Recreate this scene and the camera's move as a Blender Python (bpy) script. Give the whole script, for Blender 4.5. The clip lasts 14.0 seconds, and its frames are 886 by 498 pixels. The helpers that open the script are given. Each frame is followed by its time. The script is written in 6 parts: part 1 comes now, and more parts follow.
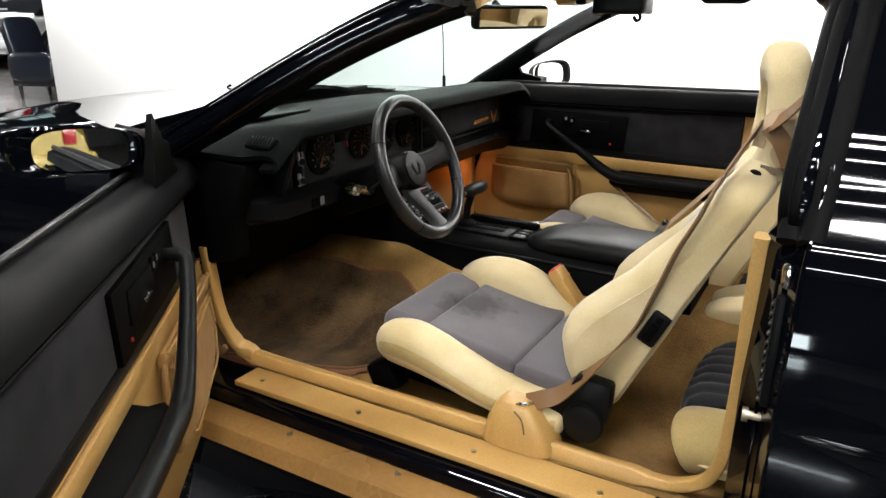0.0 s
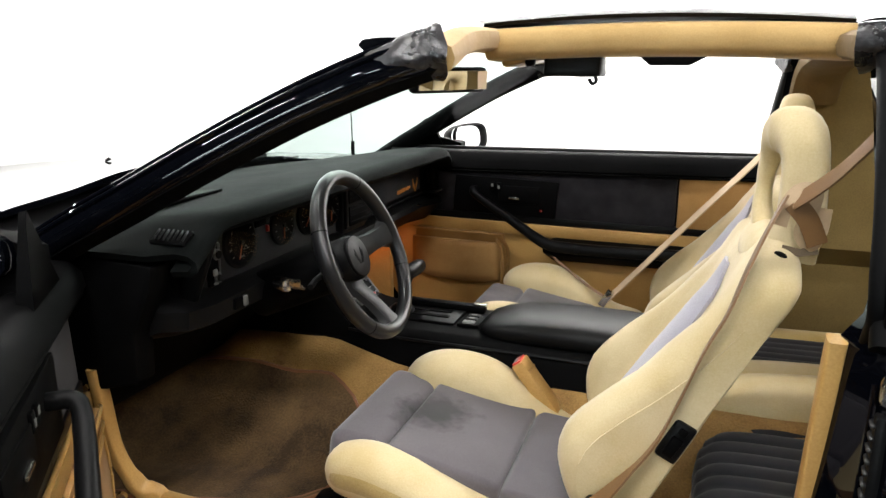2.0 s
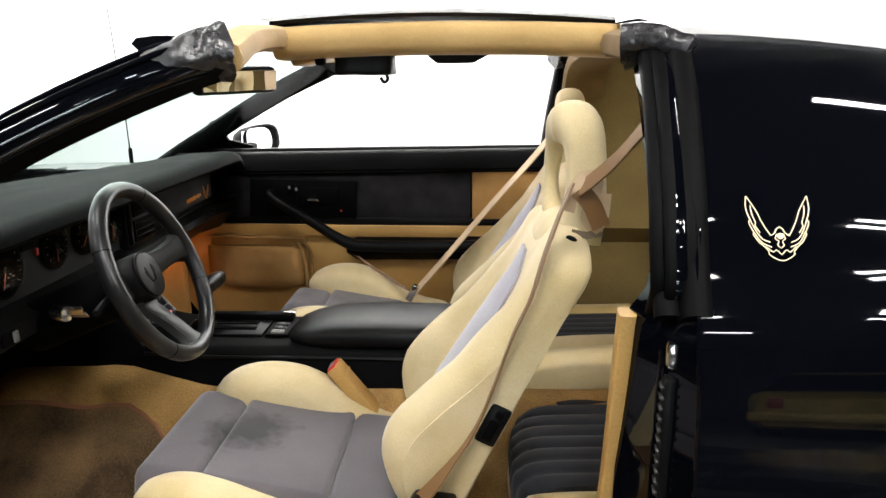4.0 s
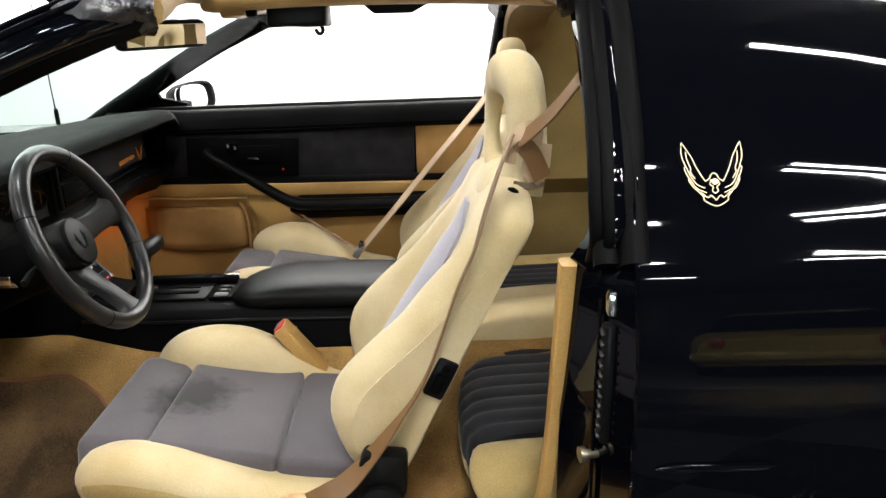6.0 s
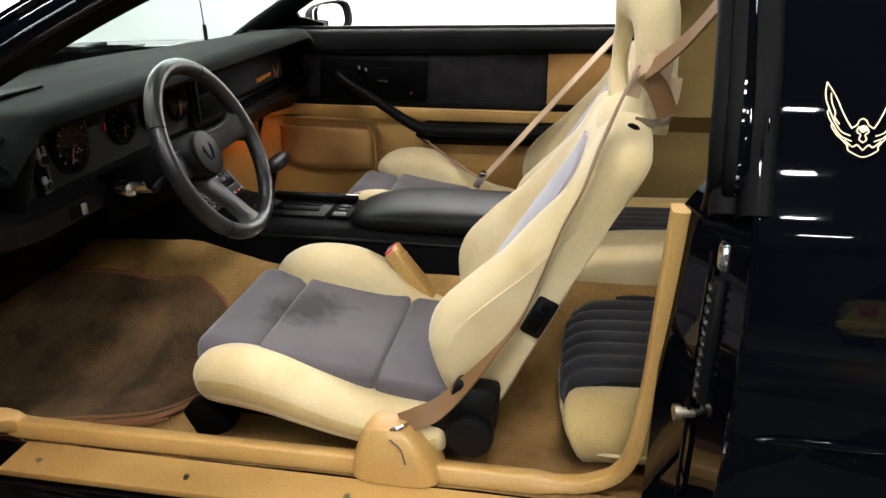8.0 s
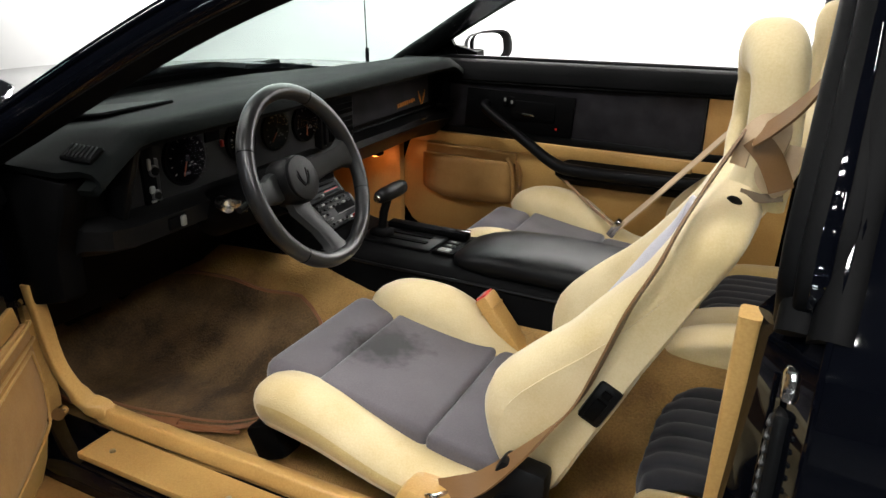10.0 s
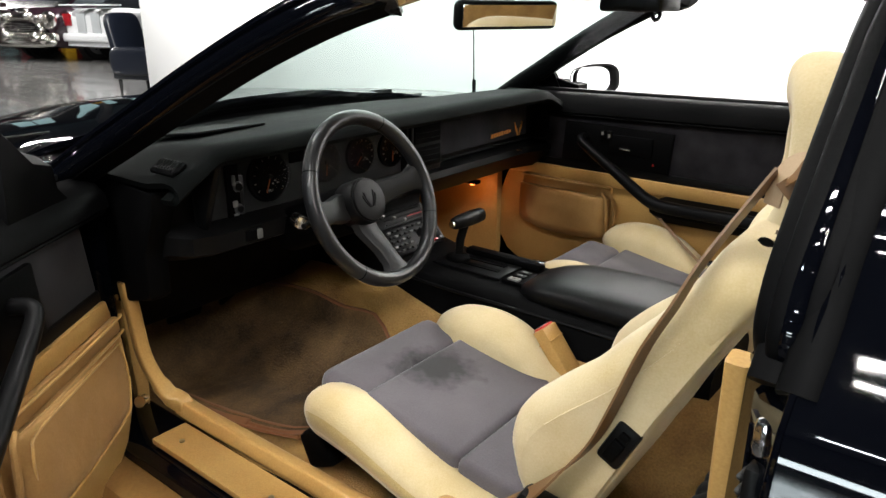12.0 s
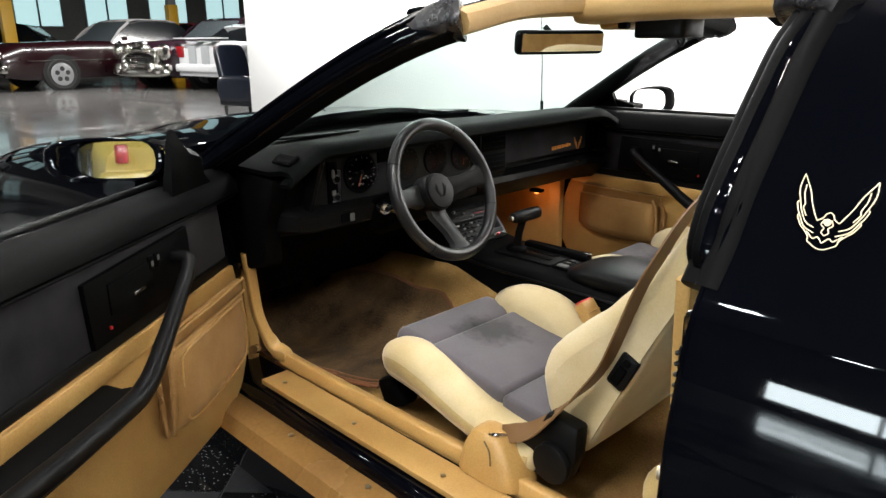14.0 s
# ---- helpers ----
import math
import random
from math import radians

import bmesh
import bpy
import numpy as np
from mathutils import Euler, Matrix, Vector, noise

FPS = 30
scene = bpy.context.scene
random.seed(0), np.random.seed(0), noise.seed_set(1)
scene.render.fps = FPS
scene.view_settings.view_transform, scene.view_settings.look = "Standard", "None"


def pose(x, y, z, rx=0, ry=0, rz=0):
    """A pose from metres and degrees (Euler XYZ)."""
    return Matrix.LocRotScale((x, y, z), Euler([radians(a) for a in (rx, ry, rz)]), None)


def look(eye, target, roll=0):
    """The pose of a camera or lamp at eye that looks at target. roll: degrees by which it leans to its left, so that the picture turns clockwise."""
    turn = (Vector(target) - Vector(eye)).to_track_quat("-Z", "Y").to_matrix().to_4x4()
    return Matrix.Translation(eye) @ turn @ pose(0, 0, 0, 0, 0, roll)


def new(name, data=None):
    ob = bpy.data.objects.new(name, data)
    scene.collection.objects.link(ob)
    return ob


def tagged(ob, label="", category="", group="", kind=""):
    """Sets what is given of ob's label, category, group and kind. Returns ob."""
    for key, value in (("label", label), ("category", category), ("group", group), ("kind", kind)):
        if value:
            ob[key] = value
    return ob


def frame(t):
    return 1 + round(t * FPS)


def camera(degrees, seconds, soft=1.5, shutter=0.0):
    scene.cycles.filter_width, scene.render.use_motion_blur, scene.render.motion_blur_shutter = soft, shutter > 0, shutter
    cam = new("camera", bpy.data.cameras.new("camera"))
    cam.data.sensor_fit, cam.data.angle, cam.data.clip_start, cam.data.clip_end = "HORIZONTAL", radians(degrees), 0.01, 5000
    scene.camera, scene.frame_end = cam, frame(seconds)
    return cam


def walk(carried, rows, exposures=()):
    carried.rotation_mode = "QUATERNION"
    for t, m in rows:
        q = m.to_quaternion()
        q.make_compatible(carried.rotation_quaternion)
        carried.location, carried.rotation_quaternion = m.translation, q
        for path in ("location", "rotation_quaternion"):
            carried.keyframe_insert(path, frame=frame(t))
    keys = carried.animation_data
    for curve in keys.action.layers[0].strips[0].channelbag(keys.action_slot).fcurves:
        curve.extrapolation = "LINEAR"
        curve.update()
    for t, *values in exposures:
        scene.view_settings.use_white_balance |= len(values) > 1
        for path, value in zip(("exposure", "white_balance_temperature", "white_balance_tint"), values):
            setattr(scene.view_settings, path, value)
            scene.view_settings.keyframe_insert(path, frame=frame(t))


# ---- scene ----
cam = camera(64.0, 14.0)
PATH = [
    (0, (0.888, -1.767, 1.19), (-0.059, -0.125, 0.555), 0.2),
    (0.5, (0.803, -1.708, 1.195), (-0.097, -0.035, 0.571), 0.2),
    (1, (0.723, -1.657, 1.197), (-0.116, 0.057, 0.596), 0.0),
    (1.5, (0.664, -1.626, 1.197), (-0.088, 0.155, 0.683), 0.3),
    (2, (0.625, -1.604, 1.195), (-0.025, 0.224, 0.71), 0.1),
    (2.5, (0.604, -1.594, 1.196), (0.089, 0.276, 0.709), -0.2),
    (3, (0.602, -1.59, 1.198), (0.23, 0.313, 0.707), -0.4),
    (3.5, (0.604, -1.588, 1.198), (0.382, 0.338, 0.707), -0.4),
    (4, (0.608, -1.588, 1.197), (0.507, 0.348, 0.705), -0.5),
    (6.5, (0.622, -1.576, 1.192), (0.658, 0.305, 0.513), -1.3),
    (7, (0.621, -1.576, 1.188), (0.55, 0.279, 0.442), -1.1),
    (7.5, (0.635, -1.568, 1.188), (0.436, 0.26, 0.4), -1.2),
    (8, (0.664, -1.547, 1.186), (0.329, 0.259, 0.395), -0.9),
    (10.5, (0.863, -1.353, 1.197), (-0.079, 0.27, 0.505), -0.1),
    (11, (0.917, -1.324, 1.187), (-0.12, 0.261, 0.544), -0.5),
    (11.5, (0.94, -1.317, 1.196), (-0.166, 0.219, 0.55), -0.1),
    (12, (0.949, -1.331, 1.194), (-0.225, 0.154, 0.546), 0.1),
    (12.5, (0.97, -1.352, 1.191), (-0.273, 0.075, 0.544), 0.5),
    (13, (1.022, -1.399, 1.189), (-0.264, -0.007, 0.55), 0.2),
    (13.5, (1.096, -1.468, 1.189), (-0.234, -0.106, 0.576), 0.0),
    (14, (1.197, -1.542, 1.189), (-0.165, -0.193, 0.618), -0.3),
]
walk(cam, [(t, look(eye, target, roll)) for t, eye, target, roll in PATH])

# ---- light ----
world = bpy.data.worlds.new("showroom_air")
scene.world = world
world.use_nodes = True
world.node_tree.nodes["Background"].inputs[0].default_value = (0.9, 0.95, 1.0, 1)
world.node_tree.nodes["Background"].inputs[1].default_value = 0.03
EXPOSURE = 0.15
scene.view_settings.exposure = EXPOSURE


def tube_lamp(x, y, z, length, width, watts, turn=0.0, lean=0.0, tint=(1.0, 0.98, 0.955)):
    """A fluorescent strip in the ceiling, shining down."""
    data = bpy.data.lights.new("strip_light", "AREA")
    data.shape, data.size, data.size_y, data.energy, data.color = "RECTANGLE", length, width, watts, tint
    ob = new("strip_light", data)
    ob.matrix_world = pose(x, y, z, lean, 0, turn)
    return ob


for lx in (-6.3, -3.9, -1.5, 0.9, 3.3, 5.7):
    tube_lamp(lx, 2.35, 3.75, 2.2, 0.2, 330, lean=52)
for lx, ly, length, width in ((-2.6, -0.5, 1.25, 0.10), (-0.5, -0.4, 0.9, 0.10), (-2.4, -2.75, 1.25, 0.10), (0.85, -2.25, 0.8, 0.09), (0.85, -2.52, 0.8, 0.09), (0.95, -3.02, 0.7, 0.045), (0.95, -3.40, 0.7, 0.045),
                              (2.0, -3.05, 0.18, 0.10), (2.5, -4.50, 0.35, 0.06), (3.75, -2.85, 1.5, 0.08), (3.75, -3.08, 1.5, 0.08), (2.9, -0.95, 1.0, 0.09)):
    tube_lamp(lx, ly, 3.75, length, width, 480 * length * width)
for lx, ly, length in ((0.8, -7.4, 1.3), (-0.68, -4.2, 0.28), (-1.2, -11.0, 0.5)):
    tube_lamp(lx, ly, 3.75, length, 0.2, 92 * length, tint=(0.85, 0.95, 1.0))
for ly in (-3.0, 2.5, 8.0):
    tube_lamp(-15.5, ly, 4.2, 5.0, 0.25, 380, 90)


# ---- materials ----
def material(name, base, rough=0.5, metal=0.0, second=None, scale=6.0, fine=90.0, amount=0.35, bump=0.15, depth=0.002,
             coat=0.0, sheen=0.0, spec=0.5, rough_vary=0.1, stretch=(1, 1, 1), fold=0.0, grain=0.45):
    """Base colour mixed with a second one by two scales of noise, with fine relief."""
    m = bpy.data.materials.new(name)
    m.use_nodes = True
    nodes, links = m.node_tree.nodes, m.node_tree.links
    shader = nodes["Principled BSDF"]
    shader.inputs["Metallic"].default_value = metal
    shader.inputs["Specular IOR Level"].default_value = spec
    shader.inputs["Coat Weight"].default_value = coat
    shader.inputs["Coat Roughness"].default_value = 0.03
    shader.inputs["Sheen Weight"].default_value = sheen
    shader.inputs["Sheen Roughness"].default_value = 0.45
    where = nodes.new("ShaderNodeTexCoord")
    mapping = nodes.new("ShaderNodeMapping")
    mapping.inputs["Scale"].default_value = stretch
    links.new(where.outputs["Object"], mapping.inputs[0])
    large, small = nodes.new("ShaderNodeTexNoise"), nodes.new("ShaderNodeTexNoise")
    large.inputs["Scale"].default_value, small.inputs["Scale"].default_value = scale, fine
    large.inputs["Detail"].default_value, small.inputs["Detail"].default_value = 4, 3
    for n in (large, small):
        links.new(mapping.outputs[0], n.inputs["Vector"])
    both = nodes.new("ShaderNodeMath")
    both.operation = "MULTIPLY_ADD"
    both.inputs[1].default_value = grain
    links.new(small.outputs["Fac"], both.inputs[0])
    half = nodes.new("ShaderNodeMath")
    half.operation = "MULTIPLY"
    half.inputs[1].default_value = 1 - grain
    links.new(large.outputs["Fac"], half.inputs[0])
    links.new(half.outputs[0], both.inputs[2])
    ramp = nodes.new("ShaderNodeMapRange")
    ramp.inputs["From Min"].default_value, ramp.inputs["From Max"].default_value = 0.36, 0.64
    ramp.inputs["To Max"].default_value = amount
    links.new(both.outputs[0], ramp.inputs["Value"])
    mix = nodes.new("ShaderNodeMix")
    mix.data_type = "RGBA"
    mix.inputs["A"].default_value = (*base, 1)
    mix.inputs["B"].default_value = (*(second or [c * 0.6 for c in base]), 1)
    links.new(ramp.outputs[0], mix.inputs["Factor"])
    links.new(mix.outputs["Result"], shader.inputs["Base Color"])
    gloss = nodes.new("ShaderNodeMapRange")
    gloss.inputs["To Min"].default_value, gloss.inputs["To Max"].default_value = max(rough - rough_vary, 0.01), min(rough + rough_vary, 1)
    links.new(large.outputs["Fac"], gloss.inputs["Value"])
    links.new(gloss.outputs[0], shader.inputs["Roughness"])
    if bump:
        relief = nodes.new("ShaderNodeBump")
        relief.inputs["Strength"].default_value, relief.inputs["Distance"].default_value = bump, depth
        links.new(small.outputs["Fac"], relief.inputs["Height"])
        links.new(relief.outputs[0], shader.inputs["Normal"])
        if fold:
            broad = nodes.new("ShaderNodeBump")
            broad.inputs["Strength"].default_value, broad.inputs["Distance"].default_value = fold, 0.02
            links.new(large.outputs["Fac"], broad.inputs["Height"])
            links.new(broad.outputs[0], relief.inputs["Normal"])
    return m


def plain(name, base, rough=0.4, metal=0.0, emit=0.0, coat=0.0):
    m = bpy.data.materials.new(name)
    m.use_nodes = True
    shader = m.node_tree.nodes["Principled BSDF"]
    shader.inputs["Base Color"].default_value = (*base, 1)
    shader.inputs["Roughness"].default_value = rough
    shader.inputs["Metallic"].default_value = metal
    shader.inputs["Coat Weight"].default_value = coat
    if emit:
        shader.inputs["Emission Color"].default_value = (*base, 1)
        shader.inputs["Emission Strength"].default_value = emit
    return m


def glass(name, tint, rough=0.0, least=0.035):
    """A thin pane: mostly clear, mirror-like where it is met at a flat angle."""
    m = bpy.data.materials.new(name)
    m.use_nodes = True
    nodes, links = m.node_tree.nodes, m.node_tree.links
    nodes.remove(nodes["Principled BSDF"])
    clear, shine, mix, edge, rise, most = (nodes.new("ShaderNodeBsdfTransparent"), nodes.new("ShaderNodeBsdfGlossy"), nodes.new("ShaderNodeMixShader"),
                                           nodes.new("ShaderNodeLayerWeight"), nodes.new("ShaderNodeMath"), nodes.new("ShaderNodeMath"))
    clear.inputs[0].default_value = (*tint, 1)
    shine.inputs["Roughness"].default_value = rough
    edge.inputs["Blend"].default_value = 0.5
    rise.operation, rise.inputs[1].default_value = "POWER", 5.0
    most.operation, most.inputs[1].default_value, most.inputs[2].default_value = "MULTIPLY_ADD", 0.6, least
    links.new(edge.outputs["Facing"], rise.inputs[0])
    links.new(rise.outputs[0], most.inputs[0])
    links.new(most.outputs[0], mix.inputs[0])
    links.new(clear.outputs[0], mix.inputs[1])
    links.new(shine.outputs[0], mix.inputs[2])
    links.new(mix.outputs[0], nodes["Material Output"].inputs[0])
    return m


PAINT = material("black_paint", (0.0014, 0.0017, 0.0030), 0.35, coat=0.7, amount=0.1, bump=0.0, spec=0.0, rough_vary=0.05)
SATIN = material("satin_black_paint", (0.0016, 0.0016, 0.002), 0.75, coat=0.0, amount=0.2, bump=0.05, spec=0.02)
BLACK = material("black_plastic", (0.0035, 0.0035, 0.0038), 0.4, second=(0.007, 0.007, 0.007), fine=420, amount=0.5, bump=0.25, depth=0.0008, spec=0.12)
BLACK_MATT = material("black_matt_plastic", (0.0014, 0.0014, 0.0016), 0.62, second=(0.003, 0.003, 0.003), fine=300, amount=0.5, bump=0.2, depth=0.0008, spec=0.05)
DASH_TOP = material("grey_black_vinyl", (0.0031, 0.0037, 0.0036), 0.66, second=(0.0062, 0.0070, 0.0068), fine=350, amount=0.5, bump=0.35, depth=0.001, spec=0.03)
RUBBER = material("weathered_rubber", (0.0028, 0.0028, 0.003), 0.42, second=(0.010, 0.010, 0.0105), scale=12, fine=160, amount=0.6, bump=0.12, depth=0.001, spec=0.25, rough_vary=0.08)
CRUMPLED = material("crumpled_grey_rubber", (0.011, 0.0105, 0.0115), 0.28, second=(0.036, 0.034, 0.036), scale=26, fine=120, amount=0.8, bump=0.5, depth=0.003)
CHARCOAL = material("charcoal_cloth", (0.0085, 0.008, 0.0098), 0.85, second=(0.027, 0.0255, 0.029), scale=13, fine=500, amount=0.8, bump=0.3, depth=0.001, sheen=0.06, spec=0.1, grain=0.25)
CREAM = material("cream_velour", (0.66, 0.55, 0.335), 0.88, second=(0.50, 0.375, 0.17), scale=7, fine=330, amount=0.8, bump=0.35, depth=0.0014, sheen=0.3, fold=0.35, grain=0.25)
GREY_VELOUR = material("grey_velour", (0.115, 0.102, 0.112), 0.9, second=(0.055, 0.049, 0.056), scale=9, fine=420, amount=0.8, bump=0.45, depth=0.0015, sheen=0.3, fold=0.2, grain=0.15)
TAN = material("tan_vinyl", (0.54, 0.33, 0.11), 0.36, second=(0.37, 0.19, 0.05), scale=7, fine=260, amount=0.65, bump=0.25, depth=0.0008)
TAN_CLOTH = material("tan_cloth", (0.42, 0.235, 0.075), 0.8, second=(0.29, 0.145, 0.04), scale=9, fine=300, amount=0.8, bump=0.25, depth=0.001, sheen=0.05, fold=0.35, grain=0.3)
HEADLINER = material("pale_tan_headliner", (0.52, 0.345, 0.135), 0.85, second=(0.37, 0.225, 0.075), scale=8, fine=340, amount=0.6, bump=0.25, depth=0.001, sheen=0.2, fold=0.3)
CARPET = material("tan_carpet", (0.41, 0.24, 0.074), 0.95, second=(0.17, 0.088, 0.026), scale=9, fine=240, amount=0.9, bump=0.8, depth=0.004, sheen=0.0, fold=0.5, grain=0.3)
MAT = material("worn_tan_mat", (0.175, 0.105, 0.042), 0.95, second=(0.048, 0.027, 0.011), scale=9, fine=200, amount=1.0, bump=0.8, depth=0.003, sheen=0.0, fold=0.4, grain=0.3)
BELT = material("tan_belt_webbing", (0.19, 0.098, 0.036), 0.5, second=(0.125, 0.061, 0.022), scale=4, fine=600, amount=0.5, bump=0.3, depth=0.0006)
SKIRT = material("bronze_gold_plate", (0.27, 0.145, 0.045), 0.26, second=(0.17, 0.085, 0.027), scale=4, fine=120, amount=0.6, bump=0.08, coat=0.3)
CHROME = material("bright_metal", (0.72, 0.70, 0.66), 0.18, metal=1.0, amount=0.3, bump=0.05, rough_vary=0.08)
STEEL = material("zinc_plated_steel", (0.5, 0.44, 0.34), 0.35, metal=1.0, amount=0.4, bump=0.1)
LEATHER = material("grey_leather_rim", (0.009, 0.009, 0.0095), 0.31, second=(0.013, 0.013, 0.013), fine=300, amount=0.4, bump=0.16, depth=0.0008, spec=0.38)
MIRROR = plain("mirror_silver", (0.85, 0.87, 0.88), 0.02, 1.0)
WINDSHIELD = glass("tinted_windshield", (0.56, 0.66, 0.635))
CLEAR = glass("clear_lens", (0.96, 0.96, 0.96), 0.0, 0.004)
WHITE_WALL = material("white_painted_wall", (0.86, 0.86, 0.85), 0.7, second=(0.82, 0.82, 0.81), scale=0.6, fine=60, amount=0.5, bump=0.05)
CEILING = material("dark_ceiling", (0.035, 0.035, 0.036), 0.8, second=(0.025, 0.025, 0.026), scale=0.5, fine=20, amount=0.6, bump=0.1)


# ---- helpers for meshes ----
def finish(bm, angle=38):
    bmesh.ops.remove_doubles(bm, verts=bm.verts, dist=1e-5)
    bmesh.ops.recalc_face_normals(bm, faces=bm.faces)
    for f in bm.faces:
        f.smooth = True
    limit = radians(angle)
    for e in bm.edges:
        e.smooth = len(e.link_faces) == 2 and e.calc_face_angle(0.0) < limit


def base_of(parent):
    """The pose of the thing to which a part belongs."""
    while parent.parent:
        parent = parent.parent
    return parent.matrix_basis


def thing(name, label, category, at=None, group="", kind=""):
    ob = new(name)
    ob.matrix_basis = at if at is not None else Matrix()
    return tagged(ob, label, category, group, kind)


def part(name, bm, mat, parent, label="", local=False, angle=38):
    """Links a bmesh as one mesh object under a thing or a part. Its places are in the world, or with local in the thing's own axes."""
    if not local:
        bm.transform(base_of(parent).inverted())
    finish(bm, angle)
    me = bpy.data.meshes.new(name)
    bm.to_mesh(me)
    bm.free()
    me.materials.append(mat)
    ob = new(name, me)
    ob.parent = parent
    if label:
        ob["label"] = label
    return ob


def single(name, bm, mat, label="", category="", kind="", group="", angle=38):
    """A thing or a piece of the setting that is one mesh."""
    finish(bm, angle)
    me = bpy.data.meshes.new(name)
    bm.to_mesh(me)
    bm.free()
    me.materials.append(mat)
    return tagged(new(name, me), label, category, group, kind)


def curve_points(pts, steps=6):
    """A smooth line through points."""
    p = [Vector(a) for a in pts]
    p = [2 * p[0] - p[1]] + p + [2 * p[-1] - p[-2]]
    out = []
    for i in range(1, len(p) - 2):
        for k in range(steps):
            t = k / steps
            a, b, c, d = p[i - 1], p[i], p[i + 1], p[i + 2]
            out.append(0.5 * ((2 * b) + (c - a) * t + (2 * a - 5 * b + 4 * c - d) * t * t + (3 * b - a - 3 * c + d) * t ** 3))
    return out + [p[-2]]


def loft(rings, bm=None, caps=True, closed=True):
    bm = bm or bmesh.new()
    rows = [[bm.verts.new(v) for v in ring] for ring in rings]
    n = len(rows[0])
    for a, b in zip(rows, rows[1:]):
        for i in range(n if closed else n - 1):
            bm.faces.new((a[i], a[(i + 1) % n], b[(i + 1) % n], b[i]))
    if caps and closed:
        bm.faces.new(rows[0][::-1])
        bm.faces.new(rows[-1])
    return bm


def sweep(path, section, up=(0, 0, 1), bm=None, size=None, caps=True):
    """Carries a section of (across, above) along a path. size(s): the section's scale at 0..1 of the way, as one number or a pair."""
    pts = [Vector(p) for p in path]
    rings = []
    for i, p in enumerate(pts):
        t = (pts[min(i + 1, len(pts) - 1)] - pts[max(i - 1, 0)]).normalized()
        side = t.cross(Vector(up)).normalized()
        top = side.cross(t).normalized()
        k = size(i / (len(pts) - 1)) if size else 1.0
        ka, kb = k if isinstance(k, tuple) else (k, k)
        rings.append([p + side * a * ka + top * b * kb for a, b in section])
    return loft(rings, bm, caps)


def oval(ra, rb, n=12, power=2.0):
    out = []
    for i in range(n):
        c, s = math.cos(2 * math.pi * i / n), math.sin(2 * math.pi * i / n)
        out.append((ra * math.copysign(abs(c) ** (2 / power), c), rb * math.copysign(abs(s) ** (2 / power), s)))
    return out


def tube(path, r, n=10, bm=None, up=(0, 0, 1)):
    return sweep(path, oval(r, r, n), up, bm)


def rbox(centre, size, bevel=0.005, seg=2, turn=(0, 0, 0), bm=None):
    """A box with rounded edges."""
    tmp = bmesh.new()
    bmesh.ops.create_cube(tmp, size=1.0)
    tmp.transform(Matrix.Diagonal((*size, 1)))
    bevel = min(bevel, min(size) * 0.49)
    if bevel > 0:
        bmesh.ops.bevel(tmp, geom=tmp.edges[:], offset=bevel, segments=seg, profile=0.5, affect="EDGES")
    tmp.transform(pose(*centre, *turn))
    return join(bm, tmp)


def join(bm, tmp):
    if bm is None:
        return tmp
    me = bpy.data.meshes.new("tmp")
    tmp.to_mesh(me)
    tmp.free()
    bm.from_mesh(me)
    bpy.data.meshes.remove(me)
    return bm


def prism(outline, normal, a, b, bevel=0.0, seg=2, bm=None):
    """An outline drawn in the plane across an axis, from a to b along it. Axis y: points are (x, z); x: (y, z); z: (x, y)."""
    def at(p, d):
        return {"x": (d, p[0], p[1]), "y": (p[0], d, p[1]), "z": (p[0], p[1], d)}[normal]
    tmp = loft([[at(p, a) for p in outline], [at(p, b) for p in outline]])
    bmesh.ops.recalc_face_normals(tmp, faces=tmp.faces)
    if bevel:
        bmesh.ops.bevel(tmp, geom=tmp.edges[:], offset=bevel, segments=seg, profile=0.5, affect="EDGES")
    return join(bm, tmp)


def disc(centre, axis, r, depth, n=20, bm=None, bevel=0.0):
    """A short cylinder, its middle at centre."""
    tmp = bmesh.new()
    bmesh.ops.create_cone(tmp, cap_ends=True, segments=n, radius1=r, radius2=r, depth=depth)
    if bevel:
        rims = [e for e in tmp.edges if all(abs(abs(v.co.z) - depth / 2) < 1e-6 for v in e.verts) and abs(e.verts[0].co.z - e.verts[1].co.z) < 1e-6]
        bmesh.ops.bevel(tmp, geom=rims, offset=bevel, segments=2, profile=0.5, affect="EDGES")
    tmp.transform(Matrix.Translation(centre) @ Vector(axis).to_track_quat("Z", "Y").to_matrix().to_4x4())
    return join(bm, tmp)


def pillow(centre, size, turn=(0, 0, 0), power=3.0, n=(14, 14, 8), shape=None, bm=None):
    """A stuffed block: a cube's grid pushed to a rounded form, then shaped by a function of its unit coordinates."""
    tmp = bmesh.new()
    bmesh.ops.create_cube(tmp, size=2.0)
    bmesh.ops.subdivide_edges(tmp, edges=tmp.edges[:], cuts=9, use_grid_fill=True)
    for v in tmp.verts:
        c = v.co
        m = max(abs(c.x), abs(c.y), abs(c.z))
        length = (abs(c.x) ** power + abs(c.y) ** power + abs(c.z) ** power) ** (1 / power)
        v.co = c * (m / length)
    if shape:
        for v in tmp.verts:
            v.co = Vector(shape(*v.co))
    tmp.transform(pose(*centre, *turn) @ Matrix.Diagonal((size[0] / 2, size[1] / 2, size[2] / 2, 1)))
    return join(bm, tmp)


